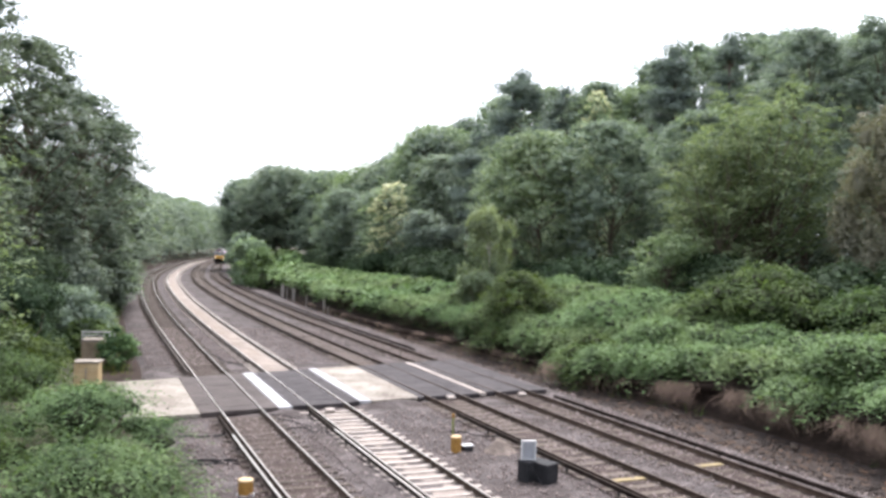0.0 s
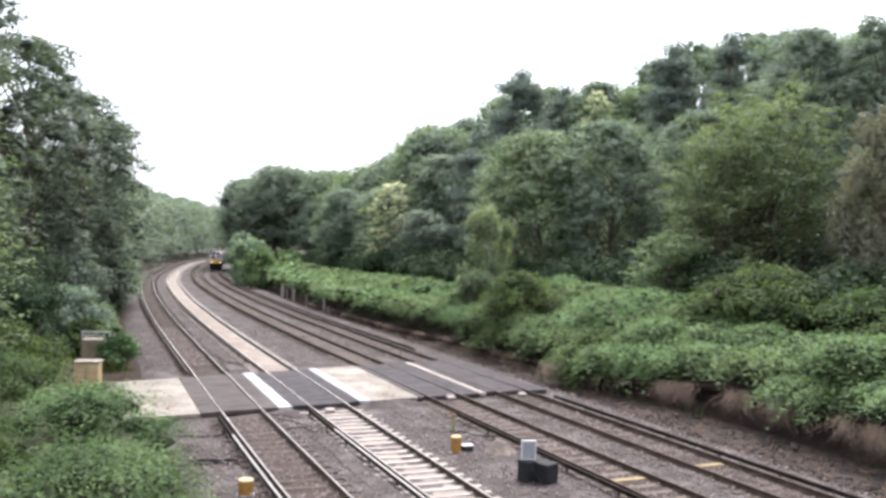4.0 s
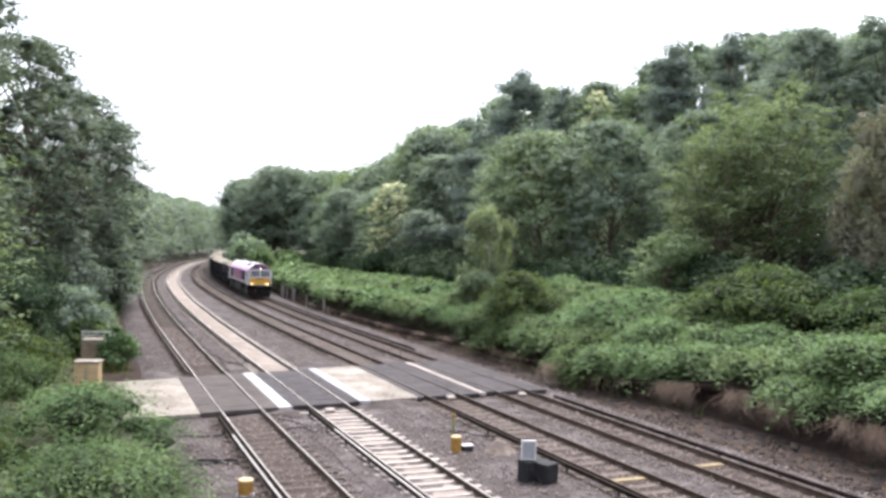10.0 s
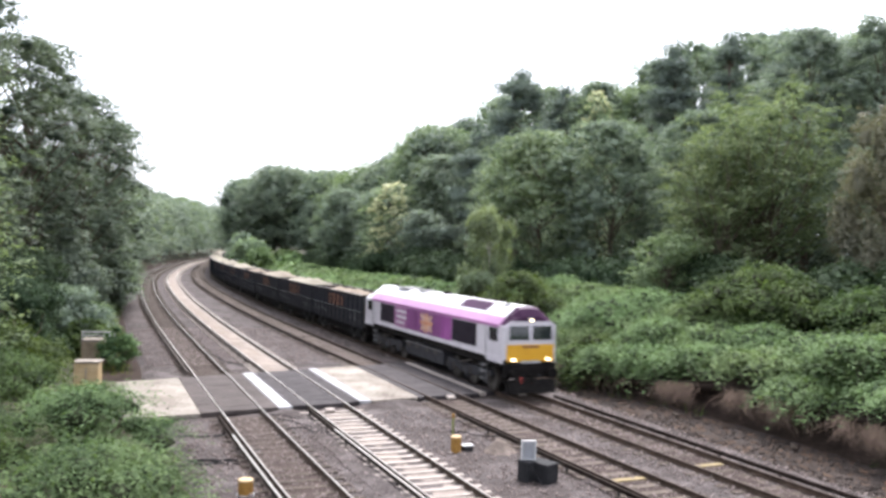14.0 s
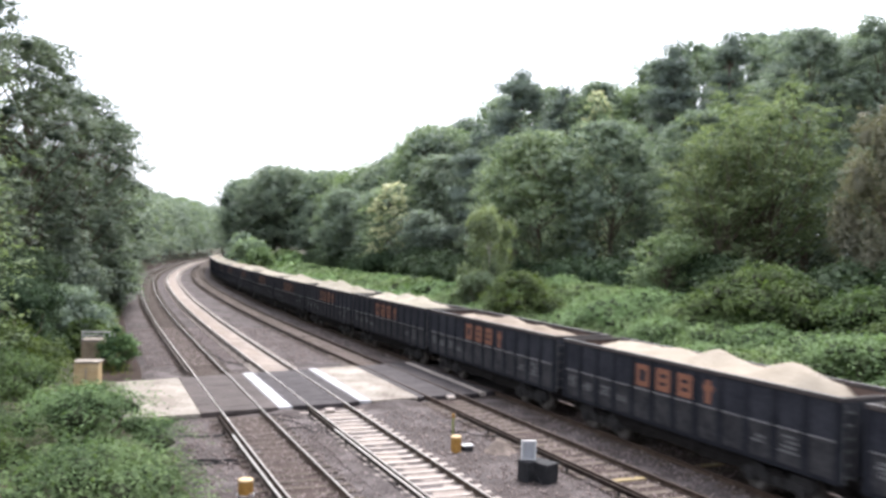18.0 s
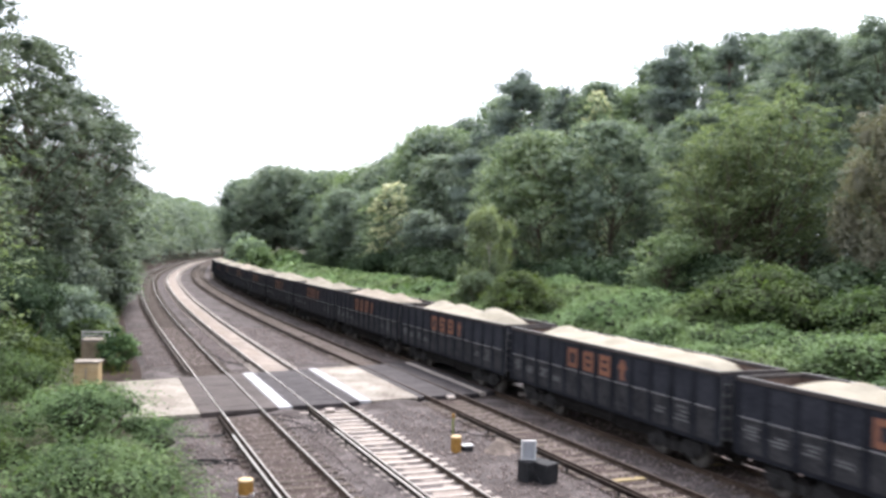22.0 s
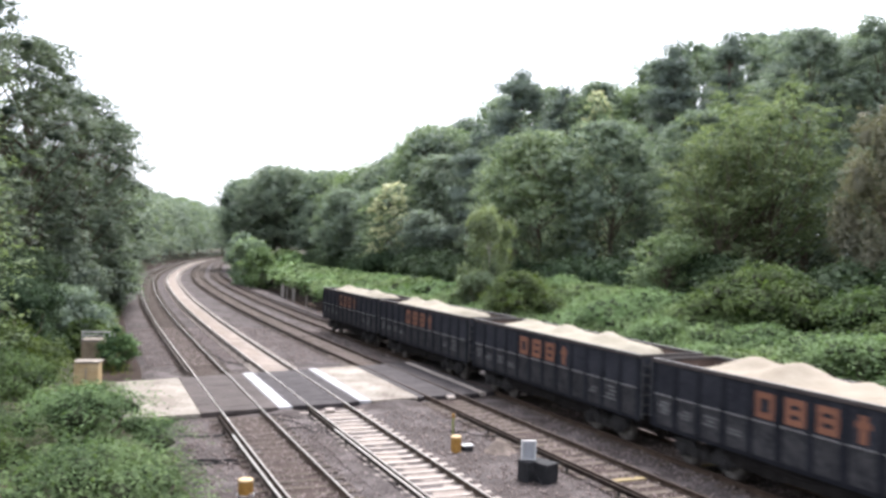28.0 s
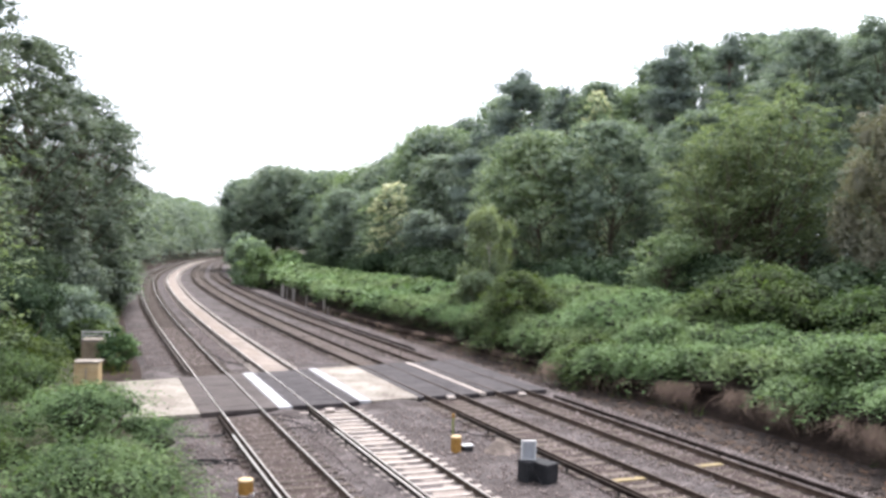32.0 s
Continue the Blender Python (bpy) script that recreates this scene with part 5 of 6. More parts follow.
def limb(g, a, b, ra, rb, rng, bend=0.12, n=4):
    a, b = np.array(a, float), np.array(b, float)
    length = np.linalg.norm(b - a)
    pts = [a + (b - a) * t + (rng.normal(size=3) * bend * length * 0.35 * math.sin(math.pi * t)) for t in np.linspace(0, 1, n + 1)]
    for i in range(n):
        g.tube(pts[i], pts[i + 1], ra + (rb - ra) * i / n, ra + (rb - ra) * (i + 1) / n, 7, False)


KINDS = {
    "round": ("broadleaf_tree", L_MID_HAZED, "broadleaf tree with a dense rounded mid-green crown, paled for haze", 0.17),
    "dark": ("broadleaf_tree", L_DARK_HAZED, "broadleaf tree with a dense dark green crown, paled for haze", 0.17),
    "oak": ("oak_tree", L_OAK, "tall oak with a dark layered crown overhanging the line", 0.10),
    "light": ("broadleaf_tree", L_LIGHT, "broadleaf tree with light green leaves", 0.06),
    "open": ("oak_tree", L_LIGHT, "open-crowned oak with yellow-green sprays and visible limbs", 0.20),
    "cream": ("flowering_tree", L_MID_HAZED, "broadleaf tree with creamy yellow blossom", 0.06),
    "pine": ("pine_tree", L_PINE_HAZED, "tall pine with layered needle clumps, paled for haze", 0.40),
    "willow": ("willow_tree", L_WILLOW, "brownish-green willow with fine foliage", 0.08),
    "sallow": ("sallow_tree", L_HAZED, "broad tree with haze painted into its pale grey-green crown", 0.12),
    "birch": ("birch_tree", L_SAGE, "small grey-green birch above the bramble bank", 0.10),
}


def tree(x, y, top, radius, kind, seed, leaf=None, density=1.0, most=17000):
    name, mat, label, bole = KINDS[kind]
    rng = np.random.default_rng(seed)
    base = gz(x, y) - 0.1
    h = top - base
    t = new(name)
    t.matrix_basis = pose(x, y, base)
    tagged(t, label, "tree", "woodland trees")
    dist = math.hypot(x, y)
    leaf = leaf or min(max(dist * 0.0036, 0.15), 0.70)
    lobes, boughs = [], []
    if kind == "pine":
        z = h * 0.38
        while z < h * 0.96:
            u = (z / h - 0.38) / 0.60
            reach = radius * (0.95 - 0.62 * u) * (0.7 + 0.5 * rng.random())
            for i in range(int(rng.integers(3, 6))):
                ang = rng.random() * 6.283
                d = reach * (0.35 + 0.6 * rng.random())
                rr = radius * (0.25 + 0.16 * rng.random()) * (1 - 0.25 * u)
                lobes.append((np.array((d * math.cos(ang), d * math.sin(ang), z + rng.normal() * 0.3)), np.array((rr * 1.25, rr * 1.25, rr * 0.55))))
            z += max(h * 0.065, 0.9)
        lobes.append((np.array((0, 0, h * 0.95)), np.array((radius * 0.28, radius * 0.28, h * 0.05))))
        up, aspect = 0.5, 0.30
    elif kind in ("birch", "willow"):
        for i in range(46):
            u = rng.random()
            ang = rng.random() * 6.283
            reach = radius * math.sin(math.pi * (0.12 + 0.80 * (1 - u))) ** 0.7 * (0.3 + 0.6 * rng.random())
            rr = radius * (0.18 + 0.12 * rng.random())
            lobes.append((np.array((reach * math.cos(ang), reach * math.sin(ang), h * (0.12 + 0.80 * u))), np.array((rr, rr, rr * 1.7))))
        up, aspect = 0.1, 0.45
    elif kind == "open":
        for i in range(40):
            u = ((i + 0.5) / 40) ** 0.9
            ang = i * 2.39996 + rng.normal() * 0.4
            z = h * (0.26 + 0.70 * u)
            wide = radius * math.sqrt(max(0.04, 1 - (abs(u - 0.38) / 0.66) ** 2)) * (0.72 + 0.4 * rng.random())
            tip = np.array((wide * math.cos(ang), wide * math.sin(ang), z))
            root = np.array((0, 0, z * 0.42))
            boughs.append((root, tip))
            for f in (0.42, 0.58, 0.72, 0.86, 1.0):
                rr = radius * (0.085 + 0.055 * rng.random()) * (1.15 if f > 0.6 else 0.8)
                c = root + (tip - root) * f + np.array((0, 0, radius * 0.22 * math.sin(math.pi * f))) + rng.normal(size=3) * radius * 0.05
                lobes.append((c, np.array((rr, rr, rr * 0.8))))
        up, aspect = 0.5, 0.55
    else:
        # boughs over the whole outline, wide to the ground, with smaller sprays standing out of it
        n = 110 if kind == "oak" else 104
        lean = rng.normal(size=2) * radius * 0.12
        knee = 0.66 if kind == "oak" else 0.45
        for i in range(n):
            u = ((i + 0.5) / n) ** 0.85
            ang = i * 2.39996 + rng.normal() * 0.35
            wide = radius * (0.80 + 0.2 * min(u / 0.3, 1)) * (1 if u < knee else math.sqrt(max(0.03, 1 - ((u - knee) / (1.02 - knee)) ** 2)))
            wide *= 0.86 + 0.26 * noise.noise((seed * 3.7 + math.cos(ang) * 1.3, math.sin(ang) * 1.3, u * 3.0))
            rr = radius * (0.13 + 0.18 * rng.random() ** 1.5)
            if dist > 105:
                rr *= 1.3
            if i % 4 == 3:
                rr *= 0.6
                wide *= 1.0 if kind == "oak" else 1.12
            d = max(wide - rr * 0.6, 0) * (1 if rng.random() < 0.8 else 0.6)
            zz = h * (bole + (1 - bole) * u)
            lobes.append((np.array((d * math.cos(ang) + lean[0] * u, d * math.sin(ang) + lean[1] * u, min(zz, h - rr * 0.55))),
                          np.array((rr, rr, rr * (0.55 if kind == "oak" else 0.72)))))
        up, aspect = 0.4, 0.62
    g = Geo()
    trunk_top = h * (0.93 if kind == "pine" else 0.72)
    r0 = max(0.10, h * 0.016)
    limb(g, (0, 0, -0.3), (rng.normal() * 0.3, rng.normal() * 0.3, trunk_top), r0, r0 * 0.25, rng, 0.05, 6)
    for root, tip in boughs:
        limb(g, root, tip, r0 * 0.42, r0 * 0.07, rng, 0.10, 4)
    for c, r in [] if boughs else lobes[:: 2 if kind in ("oak", "pine") else 4]:
        start = max(h * 0.10, c[2] - (0.4 if kind == "pine" else 0.9) * np.hypot(c[0], c[1]) - 0.4)
        limb(g, (0, 0, min(start, trunk_top * 0.95)), c, r0 * 0.35, r0 * 0.08, rng, 0.15, 3)
    part("trunk", g, M_BIRCH if kind == "birch" else M_BARK, t)
    area = sum(4.2 * (r[0] * r[2] + r[0] * r[1] + r[1] * r[2]) for c, r in lobes)
    cover = {"open": 1.0, "oak": 1.5, "light": 0.7, "willow": 1.1, "birch": 1.0}.get(kind, 0.95) * density
    want = area * cover / (leaf * leaf * 0.5 * aspect * 1.6)
    leaf *= min(max(want / most, 1.0) ** 0.5, 1.25)
    count = int(min(want, most))
    core = {"open": 0.2, "oak": 0.40, "light": 0.2, "birch": 0.4, "willow": 0.45, "pine": 0.5}.get(kind, 0.52 if dist > 105 else 0.42)
    foliage("crown", lobes, leaf, max(count, 1500), mat, rng, t, up, core, aspect, leaf * (6.0 if kind in ("open", "light") else 4.5) if kind not in ("pine", "willow", "birch") else 0.0,
            0.9 if kind in ("open", "light") else 0.5, 0.6 if kind in ("open", "light") else 0.85)
    if kind == "cream":
        sel = [q for q in lobes if rng.random() < 0.8]
        sel = [(c + np.array((0, 0, r[2] * 0.4)), r * 0.85) for c, r in sel]
        foliage("blossom", sel, leaf * 0.8, max(1500, int(count * 0.8)), L_CREAM, rng, t, 0.6, 0.0, 0.6)
    return t


def bush(x, y, top, radius, mat, seed, label, name="shrub", leaf=None, squash=0.8, group="shrubs", cover=1.0, base=None, lift=0.0, reach=0.0, flat=0.5, most=0, rise=0.45):
    rng = np.random.default_rng(seed)
    base = gz(x, y) - 0.15 if base is None else base
    h = max(top - base - lift, 0.6)
    b = new(name)
    b.matrix_basis = pose(x, y, base)
    tagged(b, label, "shrub", group)
    dist = math.hypot(x, y)
    leaf = leaf or min(max(dist * 0.0040, 0.11), 0.6)
    lobes = []
    for i in range(48 if reach else 30):
        ang = rng.random() * 6.283
        d = radius * 0.84 * math.sqrt(rng.random())
        rr = radius * ((0.13 + 0.20 * rng.random() ** 1.5) if reach else (0.24 + 0.16 * rng.random()))
        ceil = h * max(0.12, 1 - (d / radius) ** 2) ** flat - rr * squash * 0.9
        zz = max(rr * 0.3, ceil) * (1.0 if rng.random() < 0.6 else rng.random())
        lobes.append((np.array((d * math.cos(ang), d * math.sin(ang), zz + lift)), np.array((rr, rr, rr * squash))))
    g = Geo()
    for c, r in lobes[::4]:
        limb(g, (rng.normal() * 0.15, rng.normal() * 0.15, -0.1), c, 0.05, 0.015, rng, 0.2, 3)
    part("stem", g, M_BARK, b)
    area = sum(4.2 * (r[0] * r[2] + r[0] * r[1] + r[1] * r[2]) for c, r in lobes)
    count = int(min(area * cover / (leaf * leaf * 0.5 * 0.62 * 1.5), most or (4500 if y > 60 else (26000 if y < 30 else 13000))))
    foliage("foliage", lobes, leaf, max(count, 900), mat, rng, b, 0.5, (0.46 if y < 30 else 0.45) if reach else 0.62, reach=reach, rise=rise, dark_cores=reach > 0)
    return b


# woodland on the far side of the line: x, y, top, crown radius, kind
RIGHT_WOOD = [
    (-44.0, 196, 19.0, 7.2, "dark"), (-34.4, 190, 21.2, 9.0, "dark"), (-24.4, 180, 20.1, 8.0, "dark"), (-39.5, 200, 20.8, 8.0, "dark"), (-29.0, 196, 21.0, 8.0, "dark"), (-18.5, 186, 19.5, 7.0, "dark"),
    (-13.5, 150, 18.5, 6.0, "light"), (-19.3, 172, 18.1, 5.0, "light"), (-3.6, 122, 22.2, 7.2, "round"), (-9.5, 135, 18.7, 5.5, "dark"),
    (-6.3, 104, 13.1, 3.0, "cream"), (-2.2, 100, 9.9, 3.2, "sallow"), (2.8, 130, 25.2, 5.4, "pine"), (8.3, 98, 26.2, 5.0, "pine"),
    (2.8, 95, 16.7, 3.6, "pine"), (14.5, 108, 26.5, 4.4, "pine"), (18.7, 104, 26.0, 5.5, "dark"), (23.2, 100, 25.3, 5.5, "round"),
    (8.4, 76, 16.3, 5.4, "round"), (14.0, 72, 16.9, 5.6, "dark"), (15.0, 86, 21.8, 2.4, "cream"), (21.8, 84, 26.6, 4.4, "pine"),
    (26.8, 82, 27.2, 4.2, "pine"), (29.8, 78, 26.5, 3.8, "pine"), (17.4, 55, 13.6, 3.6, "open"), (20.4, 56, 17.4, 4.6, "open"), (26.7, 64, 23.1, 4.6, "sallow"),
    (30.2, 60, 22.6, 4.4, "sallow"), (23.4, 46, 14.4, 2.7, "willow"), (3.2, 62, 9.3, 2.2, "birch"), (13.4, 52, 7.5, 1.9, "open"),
    (35.0, 58, 21.9, 4.5, "round"), (28.5, 44, 15.5, 3.6, "dark"), (20.5, 66, 17.0, 4.6, "dark"), (6.0, 86, 15.0, 4.2, "dark"),
    (-14.5, 128, 13.5, 4.5, "dark"), (-7.5, 114, 13.0, 4.0, "dark"), (28.0, 52, 14.0, 4.0, "dark"), (0.5, 108, 17.0, 4.5, "dark"),
]
for i, (x, y, top, r, kind) in enumerate(RIGHT_WOOD):
    tree(x, y, top, r, kind, 100 + i)
# the rear edge of the wood against the sky
SKYLINE_WOOD = [
    (-14.4, 150, 16.3), (-10.4, 143, 17.4), (-6.9, 136, 21.5), (-3.5, 128, 20.9), (-0.5, 118, 21.1), (2.4, 127, 22.5),
    (5.0, 118, 22.0), (8.2, 127, 27.5), (9.8, 112, 26.7), (13.4, 121, 28.4), (15.1, 112, 25.7), (19.1, 121, 27.4),
    (20.3, 112, 26.1), (24.8, 121, 27.1), (25.5, 112, 29.3), (26.3, 105, 29.3), (26.3, 96, 29.1), (31.2, 105, 30.8),
    (30.7, 96, 30.0), (36.0, 105, 32.7), (35.2, 96, 30.2), (40.9, 105, 33.0), (39.7, 96, 30.7), (45.9, 105, 32.3),
    (44.2, 96, 30.1), (50.7, 105, 33.5), (48.6, 96, 31.9), (55.6, 105, 34.7),
]
for i, (x, y, top) in enumerate(SKYLINE_WOOD):
    tree(x, y, top, 5.2 + (i % 3) * 0.5, ("dark", "round", "pine", "dark")[i % 4], 600 + i, most=6500)
# thickets deeper in the wood, their leaves painted dark for its shade
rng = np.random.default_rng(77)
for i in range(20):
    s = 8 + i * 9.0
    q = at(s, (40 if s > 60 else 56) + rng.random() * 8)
    bush(q[0], q[1], gz(q[0], q[1]) + 5.5 + rng.random() * 2.5, 4.6 + rng.random(), L_UNDERSHADE, 300 + i, "understorey thicket painted dark for the shade inside the wood", "thicket", leaf=0.45)

# undergrowth just behind the bramble bank, painted dark for the wood's shade
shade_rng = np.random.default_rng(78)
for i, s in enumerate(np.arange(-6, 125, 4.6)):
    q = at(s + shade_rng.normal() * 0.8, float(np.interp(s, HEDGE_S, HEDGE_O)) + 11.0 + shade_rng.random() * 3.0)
    bush(q[0], q[1], gz(q[0], q[1]) + 2.6 + shade_rng.random() * 1.6, 3.0 + shade_rng.random() * 0.6, L_UNDERSHADE, 1400 + i,
         "undergrowth painted dark for the shade behind the bramble bank", "thicket", leaf=0.28, group="undergrowth")

# The two light trees bring sunlit sprays in as leaf colour.
LEFT_WOOD = [
    (-30.4, 73, 17.9, 5.0, "oak"), (-32.0, 82, 17.0, 4.6, "oak"), (-28.8, 60, 19.6, 4.6, "oak"), (-27.6, 50, 20.3, 4.2, "oak"), (-24.6, 40, 18.5, 3.8, "oak"),
    (-37.5, 86, 11.5, 4.4, "dark"), (-36.5, 70, 14.0, 4.4, "dark"), (-34.0, 55, 15.0, 5.0, "dark"), (-15.9, 30, 8.6, 1.5, "light"), (-17.6, 32, 13.0, 1.6, "light"),
    (-30.5, 42, 17.0, 4.5, "dark"), (-33.5, 48, 18.5, 5.0, "dark"), (-36.0, 62, 17.5, 5.5, "dark"),
]
for i, (x, y, top, r, kind) in enumerate(LEFT_WOOD):
    tree(x, y, top, r, kind, 400 + i, leaf=0.2 if kind == "light" else None, density=0.6 if kind == "light" else 1.0)
# Far row along the line; two crowns in three have haze in their colour.
for i in range(34):
    s = 92 + i * 9.5
    q = at(s, -8.5 - rng.random() * 3.0 - (3 if s < 130 else 0))
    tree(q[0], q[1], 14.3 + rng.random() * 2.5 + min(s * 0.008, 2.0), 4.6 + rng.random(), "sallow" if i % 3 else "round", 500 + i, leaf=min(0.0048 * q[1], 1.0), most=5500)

# bramble bank beside the far track
BR = "dense bramble and knotweed mound, bright green, on the bank"
bank_rng = np.random.default_rng(12)
for i, s in enumerate(np.concatenate([np.arange(-14, 40, 2.6), np.arange(40, 170, 3.4)])):
    foot = float(np.interp(s, HEDGE_S, HEDGE_O))
    back = float(np.interp(s, [20, 34, 44, 120], [0.0, 0.5, 1.2, 1.0]))
    low = float(np.interp(s, [14, 24, 36, 46, 90, 125], [0.0, 0.2, 0.0, -0.85, -1.1, -1.4]))
    for row, (d, top, r) in enumerate(((1.35, 2.25, 1.8), (3.7, 3.25, 2.3), (6.8, 4.2, 2.5))):
        if row == 1 and s > 162 or row == 2 and (s > 90 and i % 2 or s < 13):
            continue
        q = at(s + bank_rng.normal() * 0.5, foot + d + back + bank_rng.normal() * 0.3)
        zt = top + low + bank_rng.normal() * (0.32 if s < 40 else 0.10) + (0.95 if s < 3.5 and row == 0 else 0.0)
        lift = (float(np.interp(s, [1, 6, 10, 16, 30, 40, 60, 75], [2.2, 1.7, 1.5, 1.1, 0.9, 1.2, 1.3, 1.8])) + 0.35 * bank_rng.random()) if row == 0 else 0.0
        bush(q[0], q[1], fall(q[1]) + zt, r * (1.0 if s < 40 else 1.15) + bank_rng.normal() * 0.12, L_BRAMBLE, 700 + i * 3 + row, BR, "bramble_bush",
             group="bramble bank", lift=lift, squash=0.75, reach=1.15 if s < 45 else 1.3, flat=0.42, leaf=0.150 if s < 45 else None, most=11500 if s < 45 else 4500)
for i, (x, y, top, r, mat, label) in enumerate((
        (15.6, 42.0, 5.9, 3.4, L_BUSH, "large rounded green bush above the brambles"),
        (19.4, 37.5, 5.3, 2.9, L_BUSH, "large rounded green bush above the brambles"),
        (18.4, 34.4, 4.1, 2.1, L_BUSH, "dark ivy-covered bush among the brambles"),
        (4.9, 53.5, 4.9, 2.6, L_BUSH, "rounded bright green bush on the bank"),
        (7.5, 42.4, 2.3, 1.6, L_BUSH, "dark green shrub at the foot of the bank"),
        (10.8, 49.0, 4.2, 2.4, L_BRAMBLE, "rounded bright green bush on the bank"),
        (2.6, 60.5, 4.8, 2.0, L_SAGE, "greyish-green shrub under the birch"),
        (-31.5, 172, 3.8, 3.0, L_BRAMBLE, "low green bush beside the far track"),
        (-27.5, 164, 3.5, 3.0, L_BRAMBLE, "low green bush beside the far track"),
        (-28.4, 128, 6.2, 3.0, L_MID_HAZED, "tall green bush beside the far track"),
        (-25.4, 121, 4.8, 2.3, L_NEAR, "tall green bush beside the far track"),
        (-30.6, 143, 6.0, 2.2, L_MID_HAZED, "tall green bush beside the far track"),
        (-37.0, 160, 7.2, 3.0, L_DARK_HAZED, "tall dark bush beside the far track"))):
    bush(x, y, top, r, mat, 900 + i, label, reach=0.9 if y < 60 else 0.0, leaf=0.19 if y < 60 else None)

# thickets on the near side; darker leaves stand for deep shade under the oaks
for i, (x, y, top, r, mat, label) in enumerate((
        (-26.5, 60, 5.6, 3.4, L_OAK, "mid-green thicket under the oaks"),
        (-22.6, 46, 5.6, 3.2, L_UNDERSHADE, "thicket under the oaks, painted dark for their shade"),
        (-29.6, 75, 4.6, 3.0, L_OAK, "green thicket beside the track"),
        (-34.5, 90, 4.0, 3.2, L_MID_HAZED, "green thicket beside the track"),
        (-40.0, 105, 4.5, 3.4, L_MID_HAZED, "green thicket beside the track"),
        (-46.5, 122, 4.5, 3.4, L_MID_HAZED, "green thicket beside the track"),
        (-16.3, 43.8, 1.85, 1.0, L_NEAR, "small rounded green bush by the crossing"),
        (-22.4, 52, 3.4, 2.4, L_DARK_HAZED, "dark green thicket beside the track"),
        (-17.2, 34.0, 2.9, 2.4, L_BUSH, "dark leafy shrub beside the cabinet"),
        (-14.8, 28.0, 2.7, 2.3, L_BUSH, "leafy shrub on the near bank"),
        (-10.2, 25.0, 2.15, 2.5, L_NEAR, "bushy green shrub on the near bank"),
        (-8.2, 20.6, 1.5, 2.45, L_NEAR, "bushy green shrub on the near bank"),
        (-13.4, 22.0, 2.3, 2.3, L_BUSH, "leafy shrub on the near bank"),
        (-19.0, 38.5, 4.6, 2.5, L_UNDERSHADE, "tall leafy shrub beside the cabinet, painted dark for shade"))):
    bush(x, y, top, r, mat, 950 + i, label, leaf=0.11 if y < 30 else None, reach=0.9 if y < 30 else 0.0, cover=0.7, rise=0.9)


for i, s in enumerate(np.arange(34, 150, 4.2)):
    q = at(s + bank_rng.normal(), -4.6 - bank_rng.random() * 1.2)
    bush(q[0], q[1], fall(q[1]) + 0.7 + bank_rng.random() * 1.2, 1.3 + bank_rng.random() * 0.6, L_LIGHT if i % 3 else L_BUSH, 1200 + i,
         "low yellow-green shrub on the verge", "verge_shrub", group="verge shrubs")

# ---- verge growth and dead stems ----
def tufts(name, mat, places, rng, height, width, label, category, lean=0.35):
    """Blades standing or hanging along the edge of the bank."""
    n = len(places)
    ang = rng.random(n) * 6.283
    d = np.stack([np.cos(ang), np.sin(ang), np.zeros(n)], 1)
    tilt = rng.normal(size=(n, 3)) * lean
    h = height * (0.5 + rng.random(n))[:, None]
    tip = places + np.array([0, 0, 1.0]) * h + tilt * h
    w = d * width
    v = np.stack([places - w, places + w, tip + w * 0.25, tip - w * 0.25], 1).reshape(-1, 3)
    ob = new(name, quads(name, v, np.arange(n * 4).reshape(n, 4), mat))
    return tagged(ob, label, category, kind="stuff")


def bank_face():
    """The eroded, overhanging earth face at the foot of the bramble bank."""
    ss = np.arange(-20, 150, 0.35)
    prof = [(-0.45, -0.42), (0.10, -0.38), (0.62, -0.14), (0.88, 0.20), (0.80, 0.56), (0.30, 0.84), (0.42, 1.0), (1.2, 1.15), (2.4, 1.5)]
    pts = []
    for i, (d, z) in enumerate(prof):
        foot = np.interp(ss, HEDGE_S, HEDGE_O)
        tall = np.interp(ss, [8, 14, 26], [1.0, 0.5, 0.28])
        nz = np.array([noise.fractal((u * 0.8, i * 0.7, 9.0), 1.0, 2.0, 3) for u in ss])
        p = at(ss, foot + d + nz * 0.22)
        p[:, 2] += -0.42 + (z + 0.42) * tall + nz * 0.05
        pts.append(p)
    ob = new("bank_face", grid("bank_face", np.stack(pts, 1), M_SOIL))
    return tagged(ob, "eroded earth face under the overhanging brambles, darkened for its hollows' shade", "bank", kind="structure")


bank_face()
rng = np.random.default_rng(31)
n = 11000
s = np.concatenate([rng.uniform(-14, 20, n), rng.uniform(20, 70, n // 5)])
n = len(s)
tall = np.interp(s, [8, 14, 26], [1.0, 0.5, 0.3])
clump = np.array([noise.noise((u * 0.55, 3.0, 1.0)) for u in s])
o = np.interp(s, HEDGE_S, HEDGE_O) + 0.12 + rng.normal(0, 0.18, n)
p = at(s, o)
p[:, 2] += tall * (0.62 + rng.random(n) * 0.4)
keep = rng.random(n) < np.clip(clump * 2.8 + 0.18 + 0.5 * (s < 0.5), 0.015, 1)
p, s = p[keep], s[keep]
n = len(p)
out = np.stack([-np.interp(s, S, NX), -np.interp(s, S, NY), np.zeros(n)], 1)
side = np.stack([np.interp(s, S, NY), -np.interp(s, S, NX), np.zeros(n)], 1) * rng.normal(size=(n, 1)) * 0.75
ln = (0.25 + 0.95 * rng.random(n) ** 1.4)[:, None]
tip = p + (out * (0.25 + 0.35 * rng.random((n, 1))) + side + np.array([0, 0, -0.75])) * ln
w = side / (np.linalg.norm(side, axis=1, keepdims=True) + 1e-6) * 0.013
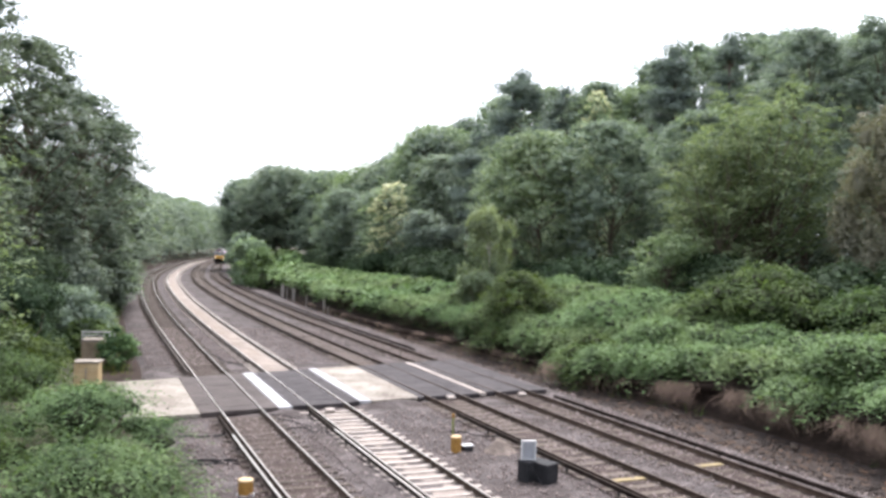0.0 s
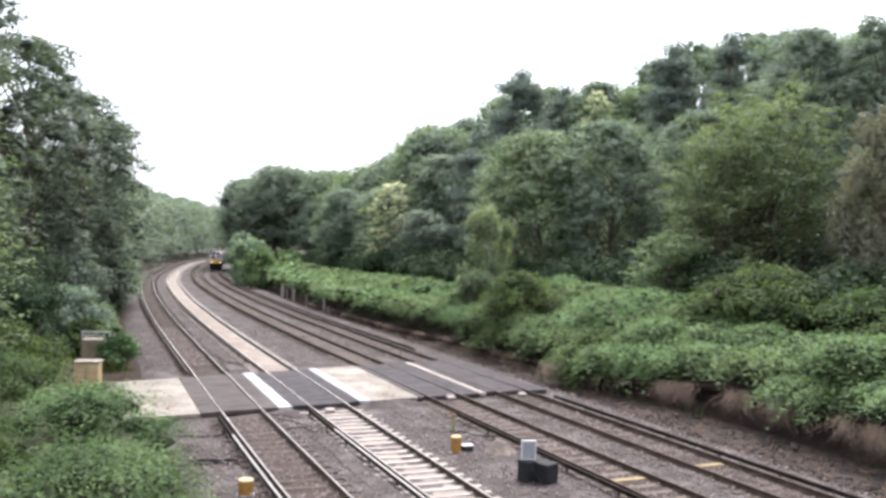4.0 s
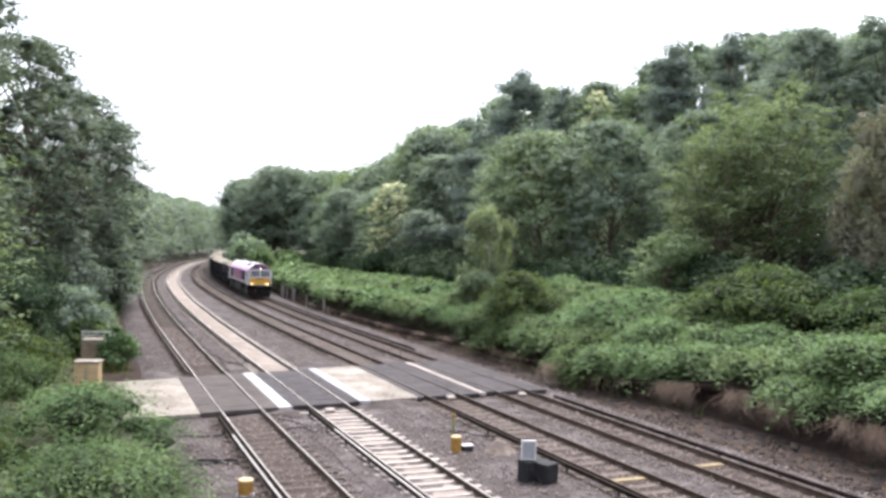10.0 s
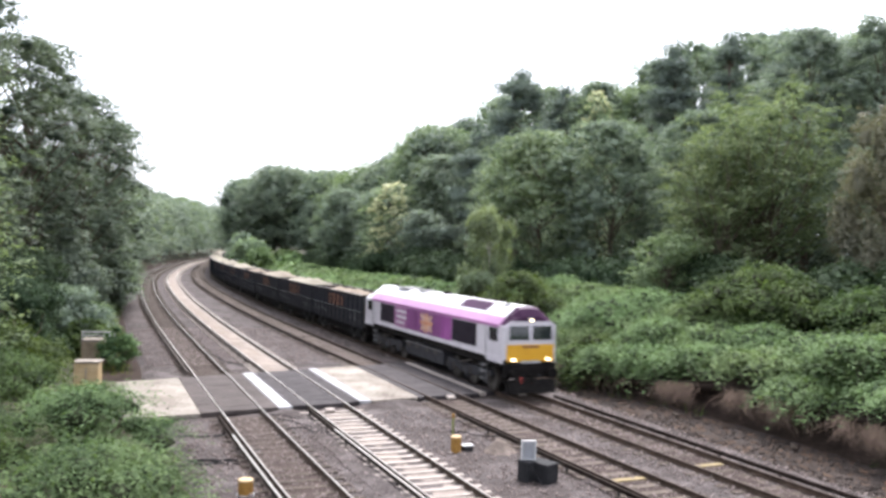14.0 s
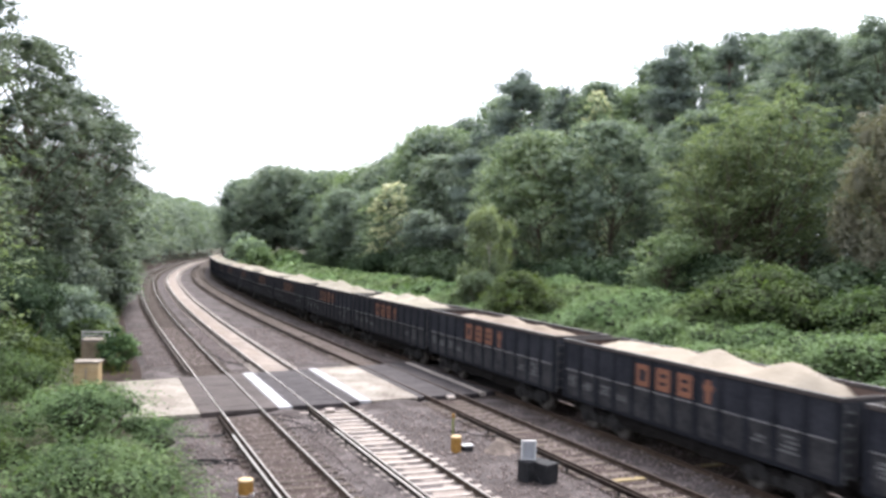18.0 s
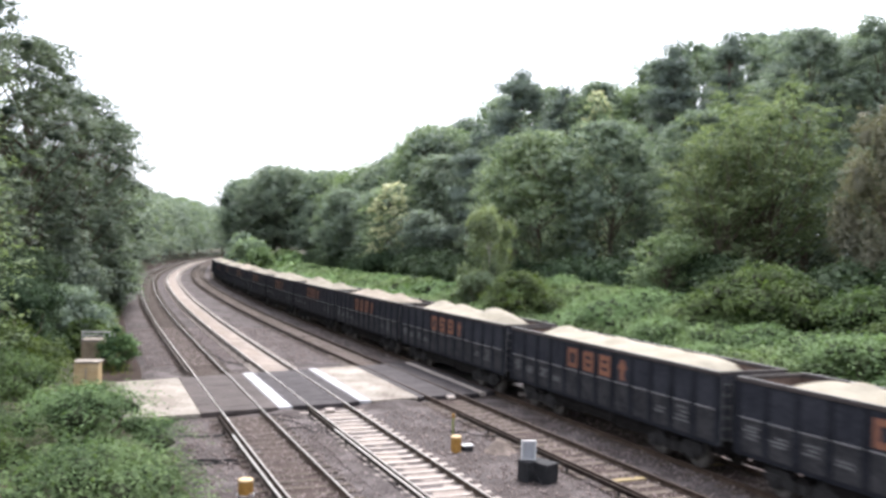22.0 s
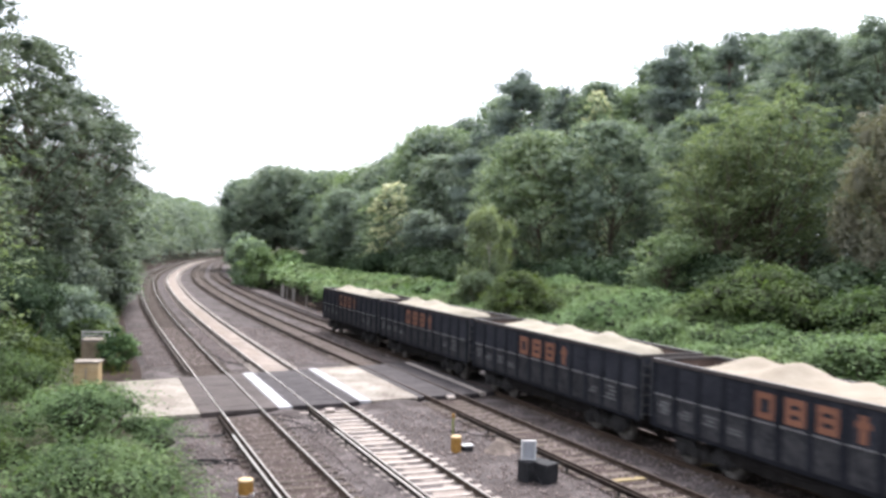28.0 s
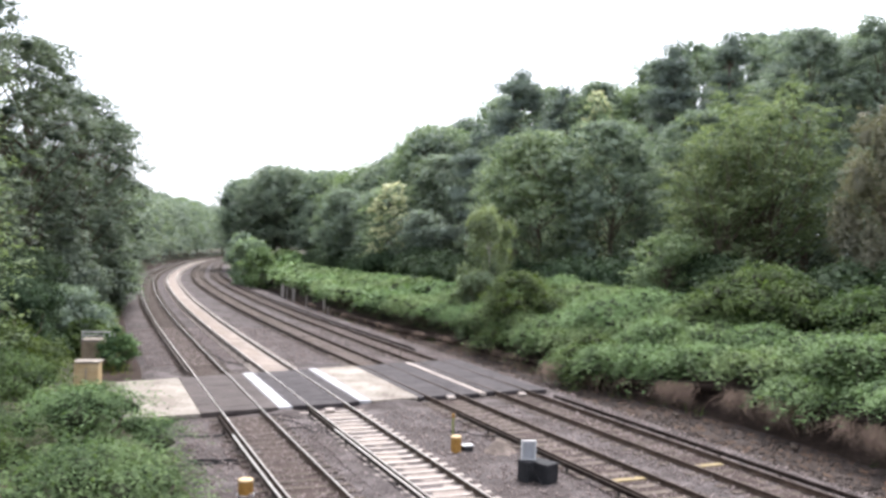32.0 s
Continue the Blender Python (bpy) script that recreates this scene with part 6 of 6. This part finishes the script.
v = np.stack([p - w, p + w, tip], 1).reshape(-1, 3)
stems = new("dead_stems", quads("dead_stems", v, np.arange(n * 3).reshape(n, 3), M_STRAW))
tagged(stems, "tangle of dry pinkish-brown stems hanging over the bank foot", "dead stems", kind="stuff")
n = 6000
s = rng.uniform(24, 150, n)
o = -3.4 - np.abs(rng.normal(0, 0.9, n))
p = at(s, o)
p[:, 2] = ground_height(p[:, 0], p[:, 1]) - 0.05
tufts("verge_grass", L_GRASS, p, rng, 0.55, 0.03, "rough yellow-green grass along the verge", "grass")


n = 1500
s = rng.uniform(13, 75, n)
o = np.interp(s, HEDGE_S, HEDGE_O) - 0.15 - np.abs(rng.normal(0, 0.45, n))
patch = np.array([noise.noise((u * 0.35, 8.0, 2.0)) for u in s]) > -0.05
p = at(s[patch], o[patch])
p[:, 2] += -0.42
tufts("dry_grass", M_STRAW, p, rng, 0.30, 0.022, "dry tan grass and bracken at the foot of the bank", "dry grass", 0.7)
n = 1300
s = rng.uniform(-8, 60, n)
o = np.interp(s, HEDGE_S, HEDGE_O) - 0.05 - np.abs(rng.normal(0, 0.3, n))
patch = np.array([noise.noise((u * 0.5, 4.0, 6.0)) for u in s]) > 0.05
p = at(s[patch], o[patch])
p[:, 2] += -0.42
tufts("weeds", L_BUSH, p, rng, 0.30, 0.014, "green weeds at the foot of the bank", "weeds", 0.5)


# dry litter on the ground between the far track and the bank
n = 1800
s = rng.uniform(-10, 45, n)
o = 15.2 + 3.0 * rng.random(n) ** 0.8
p = at(s, o)
p[:, 2] += -0.33
ang = rng.random(n) * 6.283
d = np.stack([np.cos(ang), np.sin(ang), rng.normal(size=n) * 0.15], 1) * (0.03 + 0.26 * rng.random((n, 1)) ** 3)
w = np.stack([-np.sin(ang), np.cos(ang), np.zeros(n)], 1) * (0.012 + 0.03 * rng.random((n, 1)))
up = np.array([0, 0, 0.035])
v = np.stack([p - d - w, p + d - w, p + d + w, p - d + w, p + up], 1).reshape(-1, 3)
k = np.arange(n)[:, None] * 5
f = np.concatenate([k + np.array([[0, 1, 4]]), k + np.array([[1, 2, 4]]), k + np.array([[2, 3, 4]]), k + np.array([[3, 0, 4]])])
tagged(new("leaf_litter", quads("leaf_litter", v, f, M_LITTER)), "dry brown twigs and leaf litter on dark soil", "litter", kind="stuff")


# ---- what moves: the train along the far track ----
DPTS = at(S, offset(3))
ARC = np.concatenate([[0], np.cumsum(np.hypot(np.diff(DPTS[:, 0]), np.diff(DPTS[:, 1])))])
ARC -= np.interp(0, S, ARC)


def joint(t):
    """Distance along the far track of the coupling behind the locomotive at t seconds."""
    u = (t - 16) / 10
    return -0.2202 - 158.8789 * u + 3.6078 * u ** 2 + 3.537 * u ** 3 - 1.2203 * u ** 4 + 0.22 * math.exp(-((t - 24.2) / 3.2) ** 2)


def on_track(a):
    return Vector([float(np.interp(a, ARC, DPTS[:, i])) for i in range(3)])


def vehicle_pose(centre, base):
    """A vehicle rides on its two bogies; its front faces along the way it goes."""
    f, r = on_track(centre - base / 2), on_track(centre + base / 2)
    d = (f - r).normalized()
    right = d.cross(Vector((0, 0, 1))).normalized()
    up = right.cross(d)
    m = Matrix((right, d, up)).transposed().to_4x4()
    m.translation = (f + r) / 2
    return m


def motions():
    times = [i * 0.5 for i in range(65)]
    walk(loco, [(t, vehicle_pose(joint(t) - 9.95, 11.2)) for t in times])
    for k, w in enumerate(wagons):
        walk(w, [(t, vehicle_pose(joint(t) + PITCH * (k + 0.5), 8.1)) for t in times])
    # wheels turn while their vehicle runs along the near part of the line
    for vehicle, back, radius in [(loco, -9.95, 0.53)] + [(w, PITCH * (k + 0.5), 0.46) for k, w in enumerate(wagons)]:
        near = [i / 30 for i in range(961) if -22 < joint(i / 30) + back < 62]
        axles = [o for o in vehicle.children_recursive if o.name.startswith("wheelset")]
        for ax in axles:
            loc = ax.matrix_basis.translation.copy()
            def turned(t):
                return Matrix.Translation(loc) @ Matrix.Rotation((joint(t) - joint(near[0])) / radius, 4, "X")
            rows = [(t, turned(t)) for t in near]
            if near[0] > 0:
                rows.insert(0, (0.0, turned(near[0])))
            if near[-1] < 32:
                rows.append((32.0, turned(near[-1])))
            walk(ax, rows)


motions()
